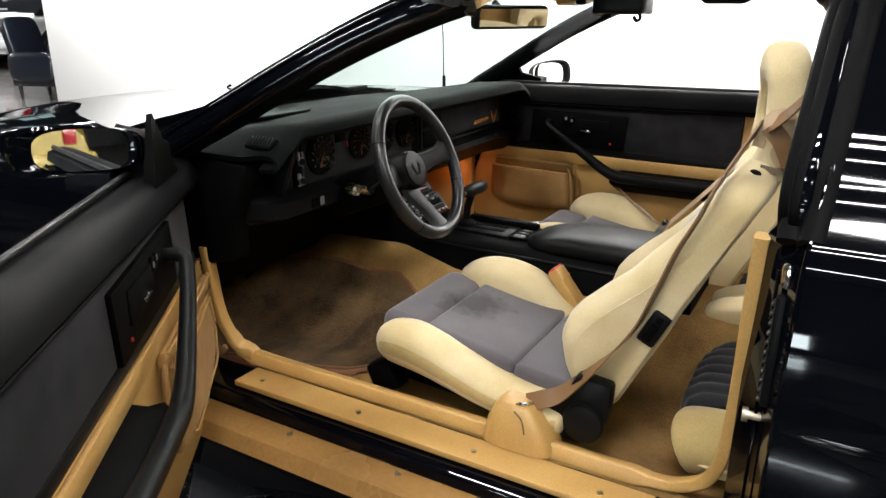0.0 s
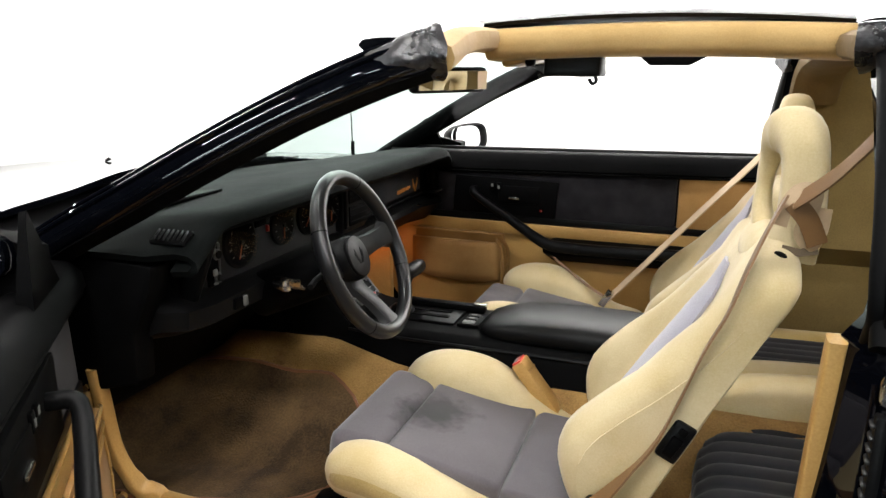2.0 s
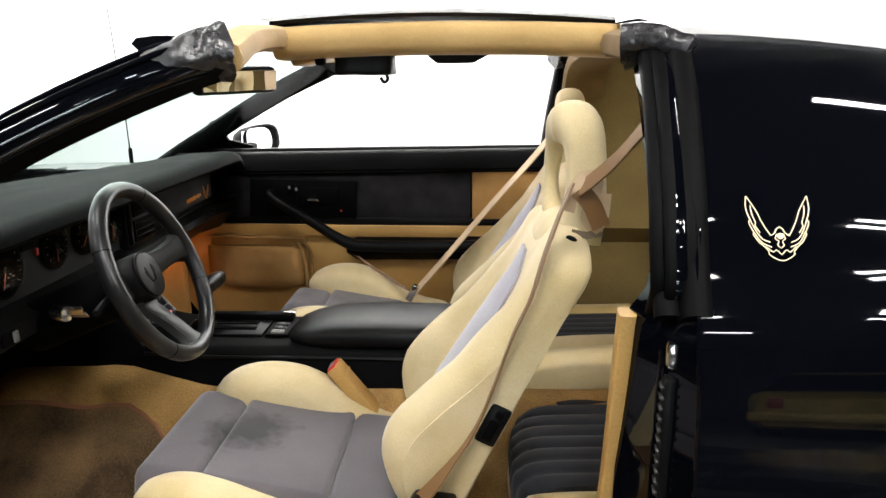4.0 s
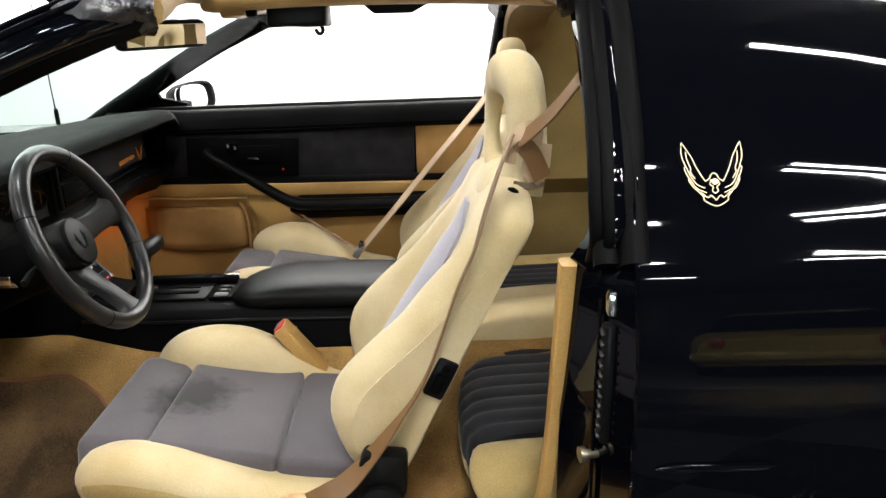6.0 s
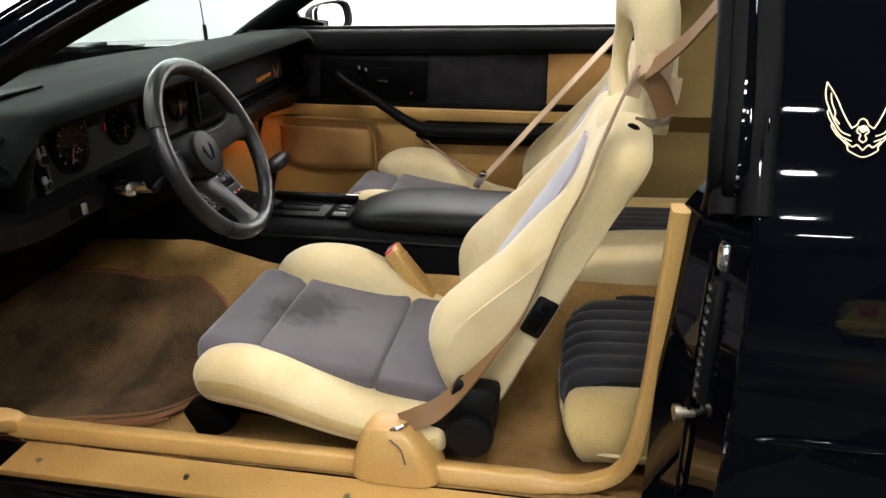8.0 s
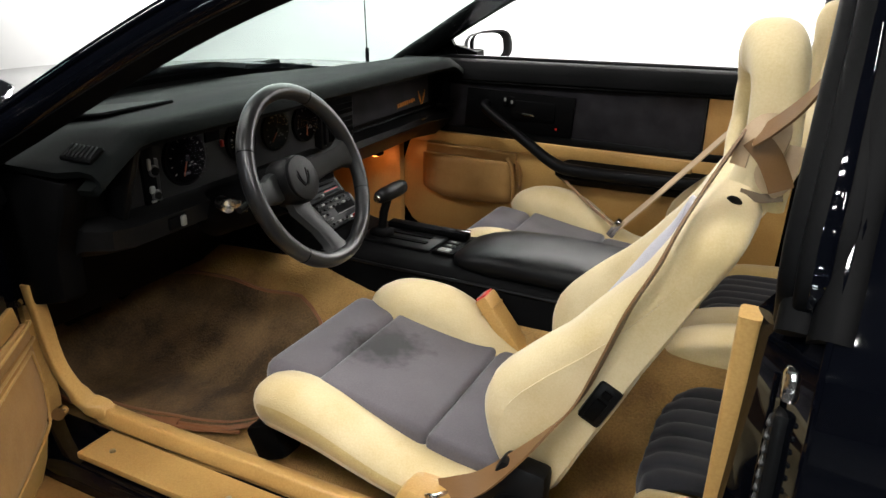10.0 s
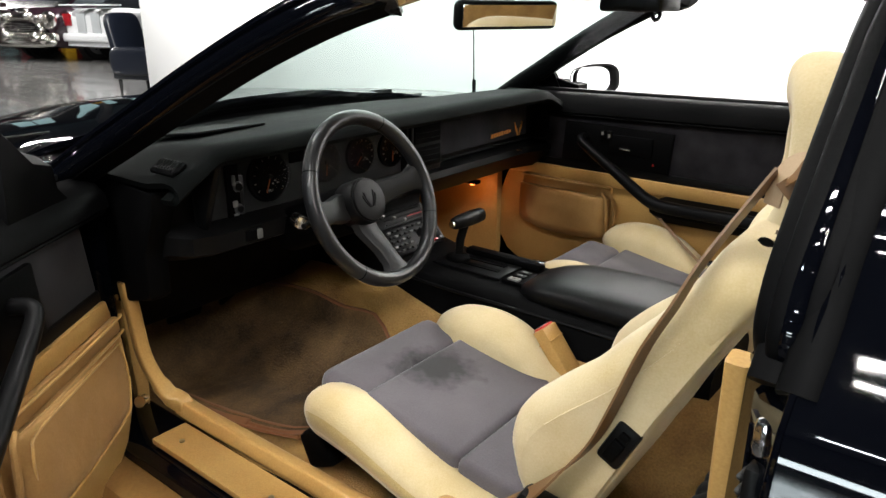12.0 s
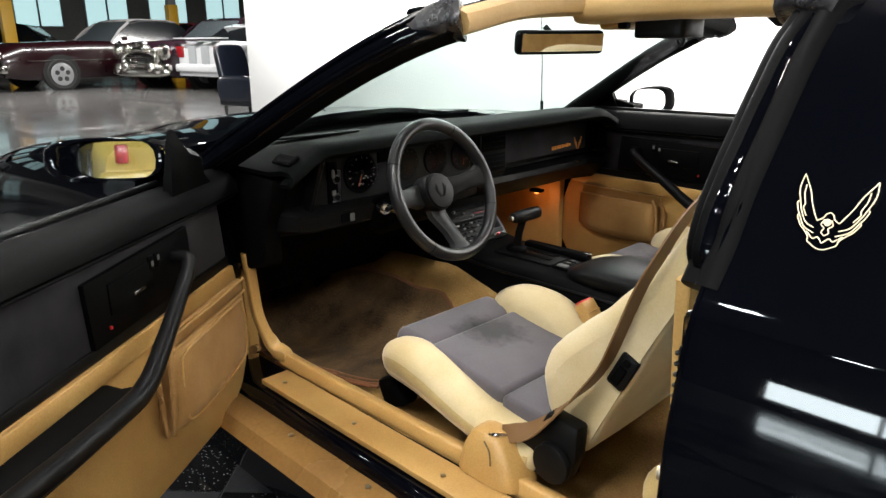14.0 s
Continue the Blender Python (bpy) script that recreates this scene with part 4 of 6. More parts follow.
ob = new("dial_text", me)
ob.parent = speedo
part("dim_display", rbox((-0.237, -0.342, 0.890), (0.006, 0.040, 0.030), 0.002), DIAL, dash, "small dark display window")
part("warning_lamp", rbox((-0.236, -0.318, 0.866), (0.008, 0.005, 0.014), 0.001), plain("red_tell_tale", (0.6, 0.03, 0.015), 0.4), dash, "red warning lamp")
sws = part("switch_bank", rbox((-0.236, -0.511, 0.838), (0.010, 0.030, 0.118), 0.003), DIAL, dash, "narrow black switch strip")
part("rocker_switch", rbox((-0.230, -0.511, 0.866), (0.006, 0.008, 0.022), 0.003), PALE, sws)
part("rocker_switch", rbox((-0.230, -0.511, 0.818), (0.006, 0.012, 0.014), 0.003), PALE, sws)
part("rocker_switch", rbox((-0.230, -0.511, 0.796), (0.006, 0.010, 0.004), 0.001), PALE, sws)
lsw = part("lamp_switch", rbox((-0.178, -0.510, 0.765), (0.008, 0.040, 0.022), 0.002), BLACK_MATT, dash, "headlamp switch")
part("switch_key", rbox((-0.173, -0.500, 0.765), (0.006, 0.012, 0.020), 0.002), plain("grey_key", (0.16, 0.16, 0.15), 0.4), lsw)
part("ignition", disc((-0.128, -0.437, 0.785), (1, -0.3, 0), 0.015, 0.03, 18, bevel=0.003), CHROME, dash, "bright ignition lock")
part("key", rbox((-0.105, -0.437, 0.790), (0.035, 0.004, 0.016), 0.001), CHROME, dash, "ignition key")
part("key", rbox((-0.098, -0.431, 0.780), (0.030, 0.004, 0.014), 0.001, 1, (40, 0, 0)), CHROME, dash)

# middle stack: vents, heater, radio turned towards the driver
part("radio_housing", prism([(-0.34, 0.55), (-0.150, 0.55), (-0.150, 0.592), (-0.246, 0.700), (-0.236, 0.790), (-0.34, 0.790)], "y", -0.120, 0.082, 0.006), BLACK_MATT, dash, "black middle stack")
part("vent_housing", prism([(0.004, 0.782), (0.140, 0.782), (0.140, 0.932), (0.004, 0.932)], "x", -0.34, -0.222, 0.006), BLACK, dash, "black vent housing")
cv = part("center_vent", prism([(0.010, 0.794), (0.132, 0.794), (0.132, 0.924), (0.010, 0.924)], "x", -0.226, -0.212, 0.006), BLACK, dash, "framed middle air vent")
for z0 in (0.802, 0.862):
    part("vent_mouth", rbox((-0.2105, 0.071, z0 + 0.026), (0.004, 0.104, 0.052), 0.003), DIAL, cv)
    for k in range(3):
        part("slat", rbox((-0.2085, 0.071, z0 + 0.012 + 0.015 * k), (0.003, 0.098, 0.002), 0.001, 1, (0, 20, 0)), BLACK_MATT, cv)


STACK = Matrix.Translation((-0.237, -0.018, 0.70)) @ pose(0, 0, 0, 0, -40, 0) @ Matrix.Diagonal((1, 0.92, 0.64, 1)) @ Matrix.Translation((0.188, 0, -0.768))


def stack_part(name, bm, mat, parent, label=""):
    """A part of the middle stack, laid on its leaning face."""
    bm.transform(STACK)
    return part(name, bm, mat, parent, label)


def stack_panel(name, z0, z1, x0, label):
    return stack_part(name, prism([(-0.108, z0), (0.098, z0), (0.098, z1), (-0.108, z1)], "x", -0.205, x0, 0.004), BLACK, dash, label)


heat = stack_panel("heater_panel", 0.700, 0.768, -0.188, "heater slider panel")
stack_part("panel_rim", rbox((-0.1875, 0.088, 0.734), (0.003, 0.003, 0.058), 0), PALE, heat, "thin bright panel edge")
for k, z in enumerate((0.752, 0.733, 0.714)):
    stack_part("slot", rbox((-0.1875, 0.0, z), (0.002, 0.15, 0.005), 0), DIAL, heat)
    stack_part("slider", rbox((-0.184, -0.075 + 0.035 * k, z), (0.010, 0.009, 0.011), 0.002), PALE, heat)
stack_part("red_line", rbox((-0.1868, 0.045, 0.725), (0.001, 0.06, 0.003), 0), RED_LENS, heat)
radio = stack_panel("radio", 0.576, 0.690, -0.180, "cassette radio with small buttons")
stack_part("display", rbox((-0.1795, 0.045, 0.640), (0.002, 0.080, 0.030), 0), DIAL, radio)
stack_part("display_rim", rbox((-0.1797, 0.045, 0.622), (0.003, 0.084, 0.002), 0), PALE, radio)
stack_part("panel_rim", rbox((-0.1795, 0.094, 0.632), (0.003, 0.003, 0.09), 0), PALE, radio)
for r in range(5):
    for k in range(9):
        if r in (2, 3) and k > 3:
            continue
        stack_part("button", rbox((-0.178, -0.094 + 0.0205 * k, 0.678 - 0.021 * r), (0.005, 0.013, 0.009), 0.0012, 1), PALE if (r * 7 + k * 5) % 3 == 0 else BLACK, radio)
for k in range(3):
    stack_part("radio_knob", disc((-0.174, 0.030 + 0.022 * k, 0.590), (1, 0, 0), 0.006, 0.012, 12), RED_LENS if k == 1 else PALE, radio)

# ---- steering wheel ----
HUB = Vector((0.024, -0.370, 0.845))
sw = thing("steering_wheel", "dark grey leather three-spoke steering wheel with round hub", "steering wheel", Matrix.Translation(HUB) @ pose(0, 0, 0, 0, 90 - 22.6, 3.8))
# own axes: z along the column to the driver, x down, y to the passenger side
rings = []
for i in range(72):
    a = 2 * math.pi * i / 72
    rings.append([((0.160 + c * 0.0145) * math.cos(a), (0.160 + c * 0.0145) * math.sin(a), h * 0.0155 - 0.002) for c, h in oval(1, 1, 14)])
rings.append(rings[0])
rim = part("rim", loft(rings, caps=False), LEATHER, sw, "grey stitched leather rim", local=True, angle=80)
for a in (66, -40, -118, 150):
    b = radians(a)
    ring = [[(0.160 * math.cos(b + d) + 0.0149 * c * math.cos(b + d), 0.160 * math.sin(b + d) + 0.0149 * c * math.sin(b + d), h * 0.0159 - 0.002) for c, h in oval(1, 1, 14)] for d in (-0.006, 0.006)]
    part("rim_seam", loft(ring), BLACK_MATT, rim, local=True)


def spoke(a, w0, w1):
    bm = loft([[(r, v * w, h + dh) for v, h in ((-1, -0.010), (-0.85, 0.004), (-0.6, 0.008), (0.6, 0.008), (0.85, 0.004), (1, -0.010))] for r, w, dh in ((0.03, w0, -0.050), (0.055, w0 * 0.95, -0.048), (0.10, w1, -0.024), (0.130, w1 * 1.05, -0.011), (0.148, w1 * 1.5, -0.005), (0.158, w1 * 2.1, -0.002))])
    bm.transform(pose(0, 0, 0, 0, 0, a))
    return bm


SPOKE = material("dark_grey_spoke", (0.009, 0.009, 0.0095), 0.45, second=(0.015, 0.015, 0.015), fine=260, amount=0.5, bump=0.15, depth=0.0006, spec=0.25)
for a in (1, 95, -90):
    part("spoke", spoke(a, 0.030, 0.022), SPOKE, sw, "grey moulded spoke", local=True)
part("hub", disc((0, 0, -0.047), (0, 0, 1), 0.046, 0.052, 36, bevel=0.006), BLACK, sw, "round black horn hub", local=True)
part("horn_cap", disc((0, 0, -0.019), (0, 0, 1), 0.043, 0.008, 40, bevel=0.003), BLACK, sw, "round horn cap with a faint emblem", local=True)
for sg in (-1, 1):
    for k in range(2):
        em = strip(curve_points([(0.014, sg * (0.002 + 0.004 * k), -0.0146), (0.002, sg * (0.009 + 0.005 * k), -0.0146), (-0.016 + 0.006 * k, sg * (0.013 + 0.005 * k), -0.0146)], 4), 0.003, (0, 0, 1), 0.0006)
        part("horn_emblem", em, BLACK_MATT, sw, local=True)
part("column", disc((0.006, 0, -0.17), (0, 0, 1), 0.048, 0.20, 24, bevel=0.008), BLACK_MATT, sw, "black steering column shroud", local=True)
part("stalk", tube([(0.0, -0.03, -0.07), (0.005, -0.11, -0.065), (0.01, -0.145, -0.06)], 0.006, 8), BLACK, sw, "column stalk", local=True)


# ---- seats ----
def stained(name, base, second, stain_at, stain_size):
    """Velour with one dark worn patch."""
    m = material(name, base, 0.9, second=second, scale=7, fine=420, amount=0.7, bump=0.3, depth=0.0012, sheen=0.3)
    nodes, links = m.node_tree.nodes, m.node_tree.links
    shader = nodes["Principled BSDF"]
    old = shader.inputs["Base Color"].links[0].from_socket
    where, shift, length, ruffle, add, fade, mix = (nodes.new("ShaderNodeTexCoord"), nodes.new("ShaderNodeMapping"), nodes.new("ShaderNodeVectorMath"), nodes.new("ShaderNodeTexNoise"),
                                                    nodes.new("ShaderNodeMath"), nodes.new("ShaderNodeMapRange"), nodes.new("ShaderNodeMix"))
    shift.vector_type = "TEXTURE"
    shift.inputs["Location"].default_value, shift.inputs["Scale"].default_value = stain_at, stain_size
    shift.inputs["Rotation"].default_value = (0, 0, radians(35))
    length.operation = "LENGTH"
    ruffle.inputs["Scale"].default_value, ruffle.inputs["Detail"].default_value = 38, 5
    links.new(where.outputs["Object"], shift.inputs[0])
    links.new(where.outputs["Object"], ruffle.inputs["Vector"])
    links.new(shift.outputs[0], length.inputs[0])
    add.operation, add.inputs[1].default_value = "MULTIPLY_ADD", 1.3
    links.new(ruffle.outputs["Fac"], add.inputs[0])
    links.new(length.outputs["Value"], add.inputs[2])
    fade.inputs["From Min"].default_value, fade.inputs["From Max"].default_value = 1.15, 1.8
    fade.inputs["To Min"].default_value, fade.inputs["To Max"].default_value = 0.95, 0.0
    links.new(add.outputs[0], fade.inputs["Value"])
    mix.data_type = "RGBA"
    mix.inputs["B"].default_value = (0.013, 0.0115, 0.0125, 1)
    links.new(old, mix.inputs["A"])
    links.new(fade.outputs[0], mix.inputs["Factor"])
    links.new(mix.outputs["Result"], shader.inputs["Base Color"])
    return m


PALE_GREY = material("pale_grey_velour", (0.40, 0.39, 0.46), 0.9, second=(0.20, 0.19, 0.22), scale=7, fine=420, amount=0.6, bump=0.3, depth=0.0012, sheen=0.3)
OLIVE = material("olive_cream_velour", (0.52, 0.39, 0.165), 0.88, second=(0.34, 0.235, 0.075), scale=8, fine=420, amount=0.85, bump=0.25, depth=0.0012, sheen=0.3, fold=0.4)
STITCH = plain("dark_stitch", (0.10, 0.07, 0.04), 0.8)


def front_seat(y0, s, pad_mat, label, back=0.0):
    """A sports bucket seat. y0: its middle; s: +1 where the outer side lies towards -y."""
    seat = thing("bucket_seat", label, "seat", pose(0.3, y0, 0.33), group="front seats")

    def Y(y):
        return y0 + s * y

    def along(rows, n):
        """Smooth numbers between rows of (x, y, z, across, above)."""
        a = curve_points([r[:3] for r in rows], n)
        b = curve_points([(r[3], r[4], 0) for r in rows], n)
        return a, [(v.x, v.y) for v in b]

    def bolster(rows, power=2.5):
        path, sizes = along(rows, 5)
        k = len(path) - 1
        return sweep(path, oval(1, 1, 20, power), (0, 0, 1), size=lambda t: sizes[round(t * k)])

    dx = 0.011 if s > 0 else 0.030
    outer = [(0.022, Y(-0.188), 0.482, 0.016, 0.012), (0.030, Y(-0.188), 0.483, 0.036, 0.032), (0.055, Y(-0.188), 0.486, 0.048, 0.046), (0.10, Y(-0.188), 0.487, 0.053, 0.051), (0.16, Y(-0.188), 0.476, 0.054, 0.048),
             (0.22, Y(-0.188), 0.458, 0.054, 0.044), (0.30, Y(-0.190), 0.436, 0.054, 0.038), (0.38, Y(-0.190), 0.421, 0.052, 0.036), (0.46, Y(-0.188), 0.416, 0.046, 0.032), (0.48, Y(-0.188), 0.416, 0.03, 0.02)]
    inner = [(0.050, Y(0.185), 0.490, 0.016, 0.02), (0.062, Y(0.184), 0.500, 0.040, 0.045), (0.095, Y(0.182), 0.512, 0.055, 0.060), (0.145, Y(0.182), 0.517, 0.061, 0.066), (0.20, Y(0.182), 0.514, 0.062, 0.064),
             (0.25, Y(0.182), 0.498, 0.061, 0.057), (0.31, Y(0.184), 0.464, 0.060, 0.047), (0.38, Y(0.186), 0.434, 0.058, 0.040), (0.46, Y(0.186), 0.422, 0.050, 0.034), (0.48, Y(0.186), 0.42, 0.03, 0.02)]
    if s < 0:
        outer = [(x, 2 * y0 - y + 0.028, z + 0.012, a, b) for x, y, z, a, b in inner]
    outer = [(x + dx, y, z, a, b) for x, y, z, a, b in outer]
    inner = [(x + 0.006 * (s > 0) + 0.012 * (s < 0), y, z, a, b) for x, y, z, a, b in inner]
    ob = part("cushion_bolster", bolster(outer), CREAM, seat, "cream velour outer cushion bolster, worn and stained", angle=70)
    lower = [(s * math.cos(radians(a)) * 1.02, math.sin(radians(a)) * 1.02) for a in range(34, -86, -10)]
    path, sizes = along(outer[1:-1], 5)
    part("side_panel", sweep(path, lower, (0, 0, 1), size=lambda t: sizes[round(t * (len(path) - 1))]), OLIVE, seat, "olive-cream velour side of the cushion", angle=60)
    crest = [Vector(p) + Vector((0.002 * noise.noise(Vector((i * 0.9, 0, 0))), -s * a * 0.84, b * 0.60 + 0.0012 * math.sin(i * 1.7))) for i, (p, (a, b)) in enumerate(zip(path, sizes))]
    part("seam", tube(crest, 0.0016, 5), CREAM, ob, "puckered seam")
    part("cushion_bolster", bolster(inner), CREAM, seat, "cream velour inner cushion bolster", angle=70)
    pdx = 0.0 if s > 0 else 0.022
    part("cushion_roll", rbox((0.0635 + pdx, Y(0.0), 0.478), (0.115, 0.330, 0.110), 0.026, 4, (0, 7, 0)), pad_mat, seat, "grey velour thigh roll", angle=70)
    part("cushion_pad", rbox((0.2325 + pdx, Y(0.0), 0.464), (0.224, 0.330, 0.096), 0.013, 3, (0, 10, 0)), pad_mat, seat, "grey velour seat pad with a dark stain" if s > 0 else "grey velour seat pad", angle=70)
    part("cushion_pad", rbox((0.428 + pdx, Y(0.0), 0.436), (0.168, 0.330, 0.086), 0.013, 3, (0, 5, 0)), pad_mat, seat, "grey velour rear seat pad", angle=70)
    part("seat_base", rbox((0.28, Y(0.03), 0.400), (0.42, 0.26, 0.030), 0.010, 2, (0, 7, 0)), BLACK_MATT, seat, "black seat pan")
    for sg in (-1, 1):
        part("rail", rbox((0.26, Y(sg * 0.11), 0.372), (0.48, 0.045, 0.05), 0.006, 2, (0, 3, 0)), BLACK_MATT, seat, "black seat rail")
        part("rail_foot", rbox((0.035, Y(sg * 0.175), 0.385), (0.075, 0.055, 0.075), 0.012, 2, (0, -25, 0)), BLACK_MATT, seat, "black rail cover")
        part("rail_foot", rbox((0.40, Y(sg * 0.18), 0.375), (0.06, 0.05, 0.07), 0.012, 2, (0, 10, 0)), BLACK_MATT, seat)

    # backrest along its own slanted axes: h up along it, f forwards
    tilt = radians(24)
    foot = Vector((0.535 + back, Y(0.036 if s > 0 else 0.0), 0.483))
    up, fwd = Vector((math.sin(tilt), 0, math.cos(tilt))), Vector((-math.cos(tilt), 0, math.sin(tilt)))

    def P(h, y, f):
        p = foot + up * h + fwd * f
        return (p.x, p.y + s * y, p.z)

    def mid(h, hs, vs):
        return float(np.interp(h, hs, vs))

    def front_of(h):
        return mid(h, (-0.048, -0.03, 0.0, 0.03, 0.06, 0.09, 0.12, 0.17, 0.235, 0.30, 0.355, 0.42, 0.47, 0.50, 0.525), (0.035, 0.065, 0.094, 0.115, 0.125, 0.126, 0.120, 0.101, 0.072, 0.048, 0.032, 0.020, 0.016, 0.008, -0.006))

    def width_of(h):
        return mid(h, (-0.048, -0.03, 0.0, 0.06, 0.43, 0.455, 0.470, 0.481, 0.491, 0.506, 0.525), (0.190, 0.202, 0.208, 0.213, 0.218, 0.217, 0.211, 0.198, 0.174, 0.122, 0.080))

    def valley_of(h):
        """Half the width of the hollow between the wings, and its floor."""
        w = mid(h, (-0.05, 0.0, 0.1, 0.2, 0.3, 0.38, 0.425, 0.45), (0.12, 0.115, 0.108, 0.093, 0.070, 0.045, 0.018, 0.004))
        f = mid(h, (-0.05, 0.0, 0.1, 0.2, 0.3, 0.38, 0.43, 0.53), (0.02, 0.040, 0.046, 0.034, 0.020, 0.012, 0.016, -0.006))
        return w, min(f, front_of(h))

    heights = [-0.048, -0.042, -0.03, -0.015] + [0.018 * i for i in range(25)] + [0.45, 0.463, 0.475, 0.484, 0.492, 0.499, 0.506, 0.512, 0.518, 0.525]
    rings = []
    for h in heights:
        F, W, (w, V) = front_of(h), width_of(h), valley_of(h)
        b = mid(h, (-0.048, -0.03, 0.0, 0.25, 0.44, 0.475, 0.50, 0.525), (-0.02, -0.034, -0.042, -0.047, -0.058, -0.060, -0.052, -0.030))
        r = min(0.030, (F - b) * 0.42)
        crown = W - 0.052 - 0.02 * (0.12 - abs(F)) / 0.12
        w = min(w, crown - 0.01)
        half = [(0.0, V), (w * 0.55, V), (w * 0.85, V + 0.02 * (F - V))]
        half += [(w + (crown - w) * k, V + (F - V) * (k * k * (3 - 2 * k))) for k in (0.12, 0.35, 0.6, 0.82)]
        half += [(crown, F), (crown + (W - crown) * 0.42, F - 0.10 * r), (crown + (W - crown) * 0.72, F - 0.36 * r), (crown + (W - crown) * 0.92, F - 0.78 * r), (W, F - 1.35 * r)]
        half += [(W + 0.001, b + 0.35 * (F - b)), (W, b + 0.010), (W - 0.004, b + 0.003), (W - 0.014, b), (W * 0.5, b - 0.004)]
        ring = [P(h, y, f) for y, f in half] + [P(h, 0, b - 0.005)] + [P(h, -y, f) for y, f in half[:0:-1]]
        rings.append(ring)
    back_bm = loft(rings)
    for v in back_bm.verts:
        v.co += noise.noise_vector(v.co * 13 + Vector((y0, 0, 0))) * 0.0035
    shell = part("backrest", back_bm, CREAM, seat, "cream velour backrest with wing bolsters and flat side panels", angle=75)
    for sg in (-1, 1):
        rows = []
        for h in [0.0 + 0.46 * i / 30 for i in range(31)]:
            F, W = front_of(h), width_of(h)
            b = mid(h, (0.0, 0.25, 0.44, 0.475), (-0.042, -0.047, -0.058, -0.060))
            r = min(0.030, (F - b) * 0.42)
            top, low_edge = F - 1.45 * r, b + 0.006
            rows.append([P(h, sg * (W + 0.0035 - 0.006 * max(0, (h - 0.36) / 0.1)), low_edge + (top - low_edge) * k / 4) for k in range(5)])
        part("side_panel", sheet(rows, 0.004), CREAM, seat, "flat cream cloth side of the backrest", angle=60)
    pad_rings = []
    for h in [-0.03 + 0.46 * i / 24 for i in range(25)]:
        w, V = valley_of(h)
        w = w * 0.97 + 0.006
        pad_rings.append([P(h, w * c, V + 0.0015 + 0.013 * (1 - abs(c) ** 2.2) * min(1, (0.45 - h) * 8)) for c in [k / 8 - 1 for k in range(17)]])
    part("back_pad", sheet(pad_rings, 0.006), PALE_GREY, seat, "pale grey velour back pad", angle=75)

    # head restraint: a padded loop with a slit
    hx = 0.785 + back
    yh = foot.y - (0.024 if s > 0 else 0)
    loop = curve_points([(hx - 0.012, yh + s * -0.048, 0.918), (hx - 0.001, yh + s * -0.050, 0.968), (hx, yh + s * -0.050, 1.018), (hx - 0.002, yh + s * -0.048, 1.063), (hx - 0.008, yh + s * -0.034, 1.094), (hx - 0.020, yh + s * -0.006, 1.107), (hx - 0.033, yh + s * 0.026, 1.094),
                         (hx - 0.043, yh + s * 0.046, 1.058), (hx - 0.047, yh + s * 0.050, 1.008), (hx - 0.046, yh + s * 0.044, 0.963), (hx - 0.030, yh + s * 0.024, 0.913)], 6)
    wide = [(0.034, 0.042), (0.028, 0.035), (0.026, 0.033), (0.027, 0.033), (0.033, 0.036), (0.038, 0.038), (0.030, 0.030), (0.020, 0.016), (0.017, 0.013), (0.020, 0.017), (0.028, 0.026)]
    ks = [i / (len(wide) - 1) for i in range(len(wide))]
    part("head_restraint", sweep(loop, oval(1, 1, 22, 2.7), (1, 0, 0), size=lambda t: (float(np.interp(t, ks, [q[0] for q in wide])), float(np.interp(t, ks, [q[1] for q in wide])))), CREAM, seat, "cream velour looped head restraint", angle=75)
    part("neck", pillow(P(0.480, 0, -0.016), (0.072, 0.22, 0.09), (0, 24, 0), 2.2), CREAM, seat, "cream velour yoke under the head restraint", angle=75)
    slot = part("belt_slot", disc(P(0.497, -0.140, -0.020), (0.30, -0.35 * s, 0.9), 0.0105, 0.008, 24, bevel=0.003), BLACK_MATT, seat, "round black belt slot")
    if s > 0:
        q = P(0.185, -0.216, -0.024)
        key = part("lumbar_switch", rbox(q, (0.036, 0.016, 0.072), 0.006, 2, (0, 26, 0)), BLACK, seat, "black rocker switch on the seat side")
        part("rocker_key", rbox((q[0] - 0.004, q[1] - s * 0.010, q[2] - 0.006), (0.018, 0.008, 0.036), 0.003, 2, (0, 28, 0)), BLACK_MATT, key)
        part("rocker_key", rbox((q[0] + 0.010, q[1] - s * 0.010, q[2] + 0.020), (0.014, 0.006, 0.012), 0.003, 2, (0, 28, 0)), BLACK_MATT, key)
        part("hinge_cover", prism([(0.505, 0.530), (0.575, 0.522), (0.572, 0.455), (0.555, 0.405), (0.50, 0.385), (0.44, 0.40), (0.43, 0.44), (0.48, 0.48)], "y", Y(-0.185), Y(-0.222), 0.008), BLACK, seat, "black hinge cover")
        part("recline_knob", disc((0.528, Y(-0.230), 0.438), (0, 1, 0), 0.040, 0.020, 28, bevel=0.006), BLACK, seat, "round black recline knob")
    return seat


DRIVER_GREY = stained("stained_grey_velour", (0.115, 0.102, 0.112), (0.07, 0.062, 0.07), (0.165 - 0.3, 0.01, 0.51 - 0.33), (0.085, 0.07, 0.2))
front_seat(-0.37, 1, DRIVER_GREY, "cream and grey velour driver bucket seat, stained and worn")
front_seat(0.37, -1, GREY_VELOUR, "cream and grey velour passenger bucket seat", 0.085)

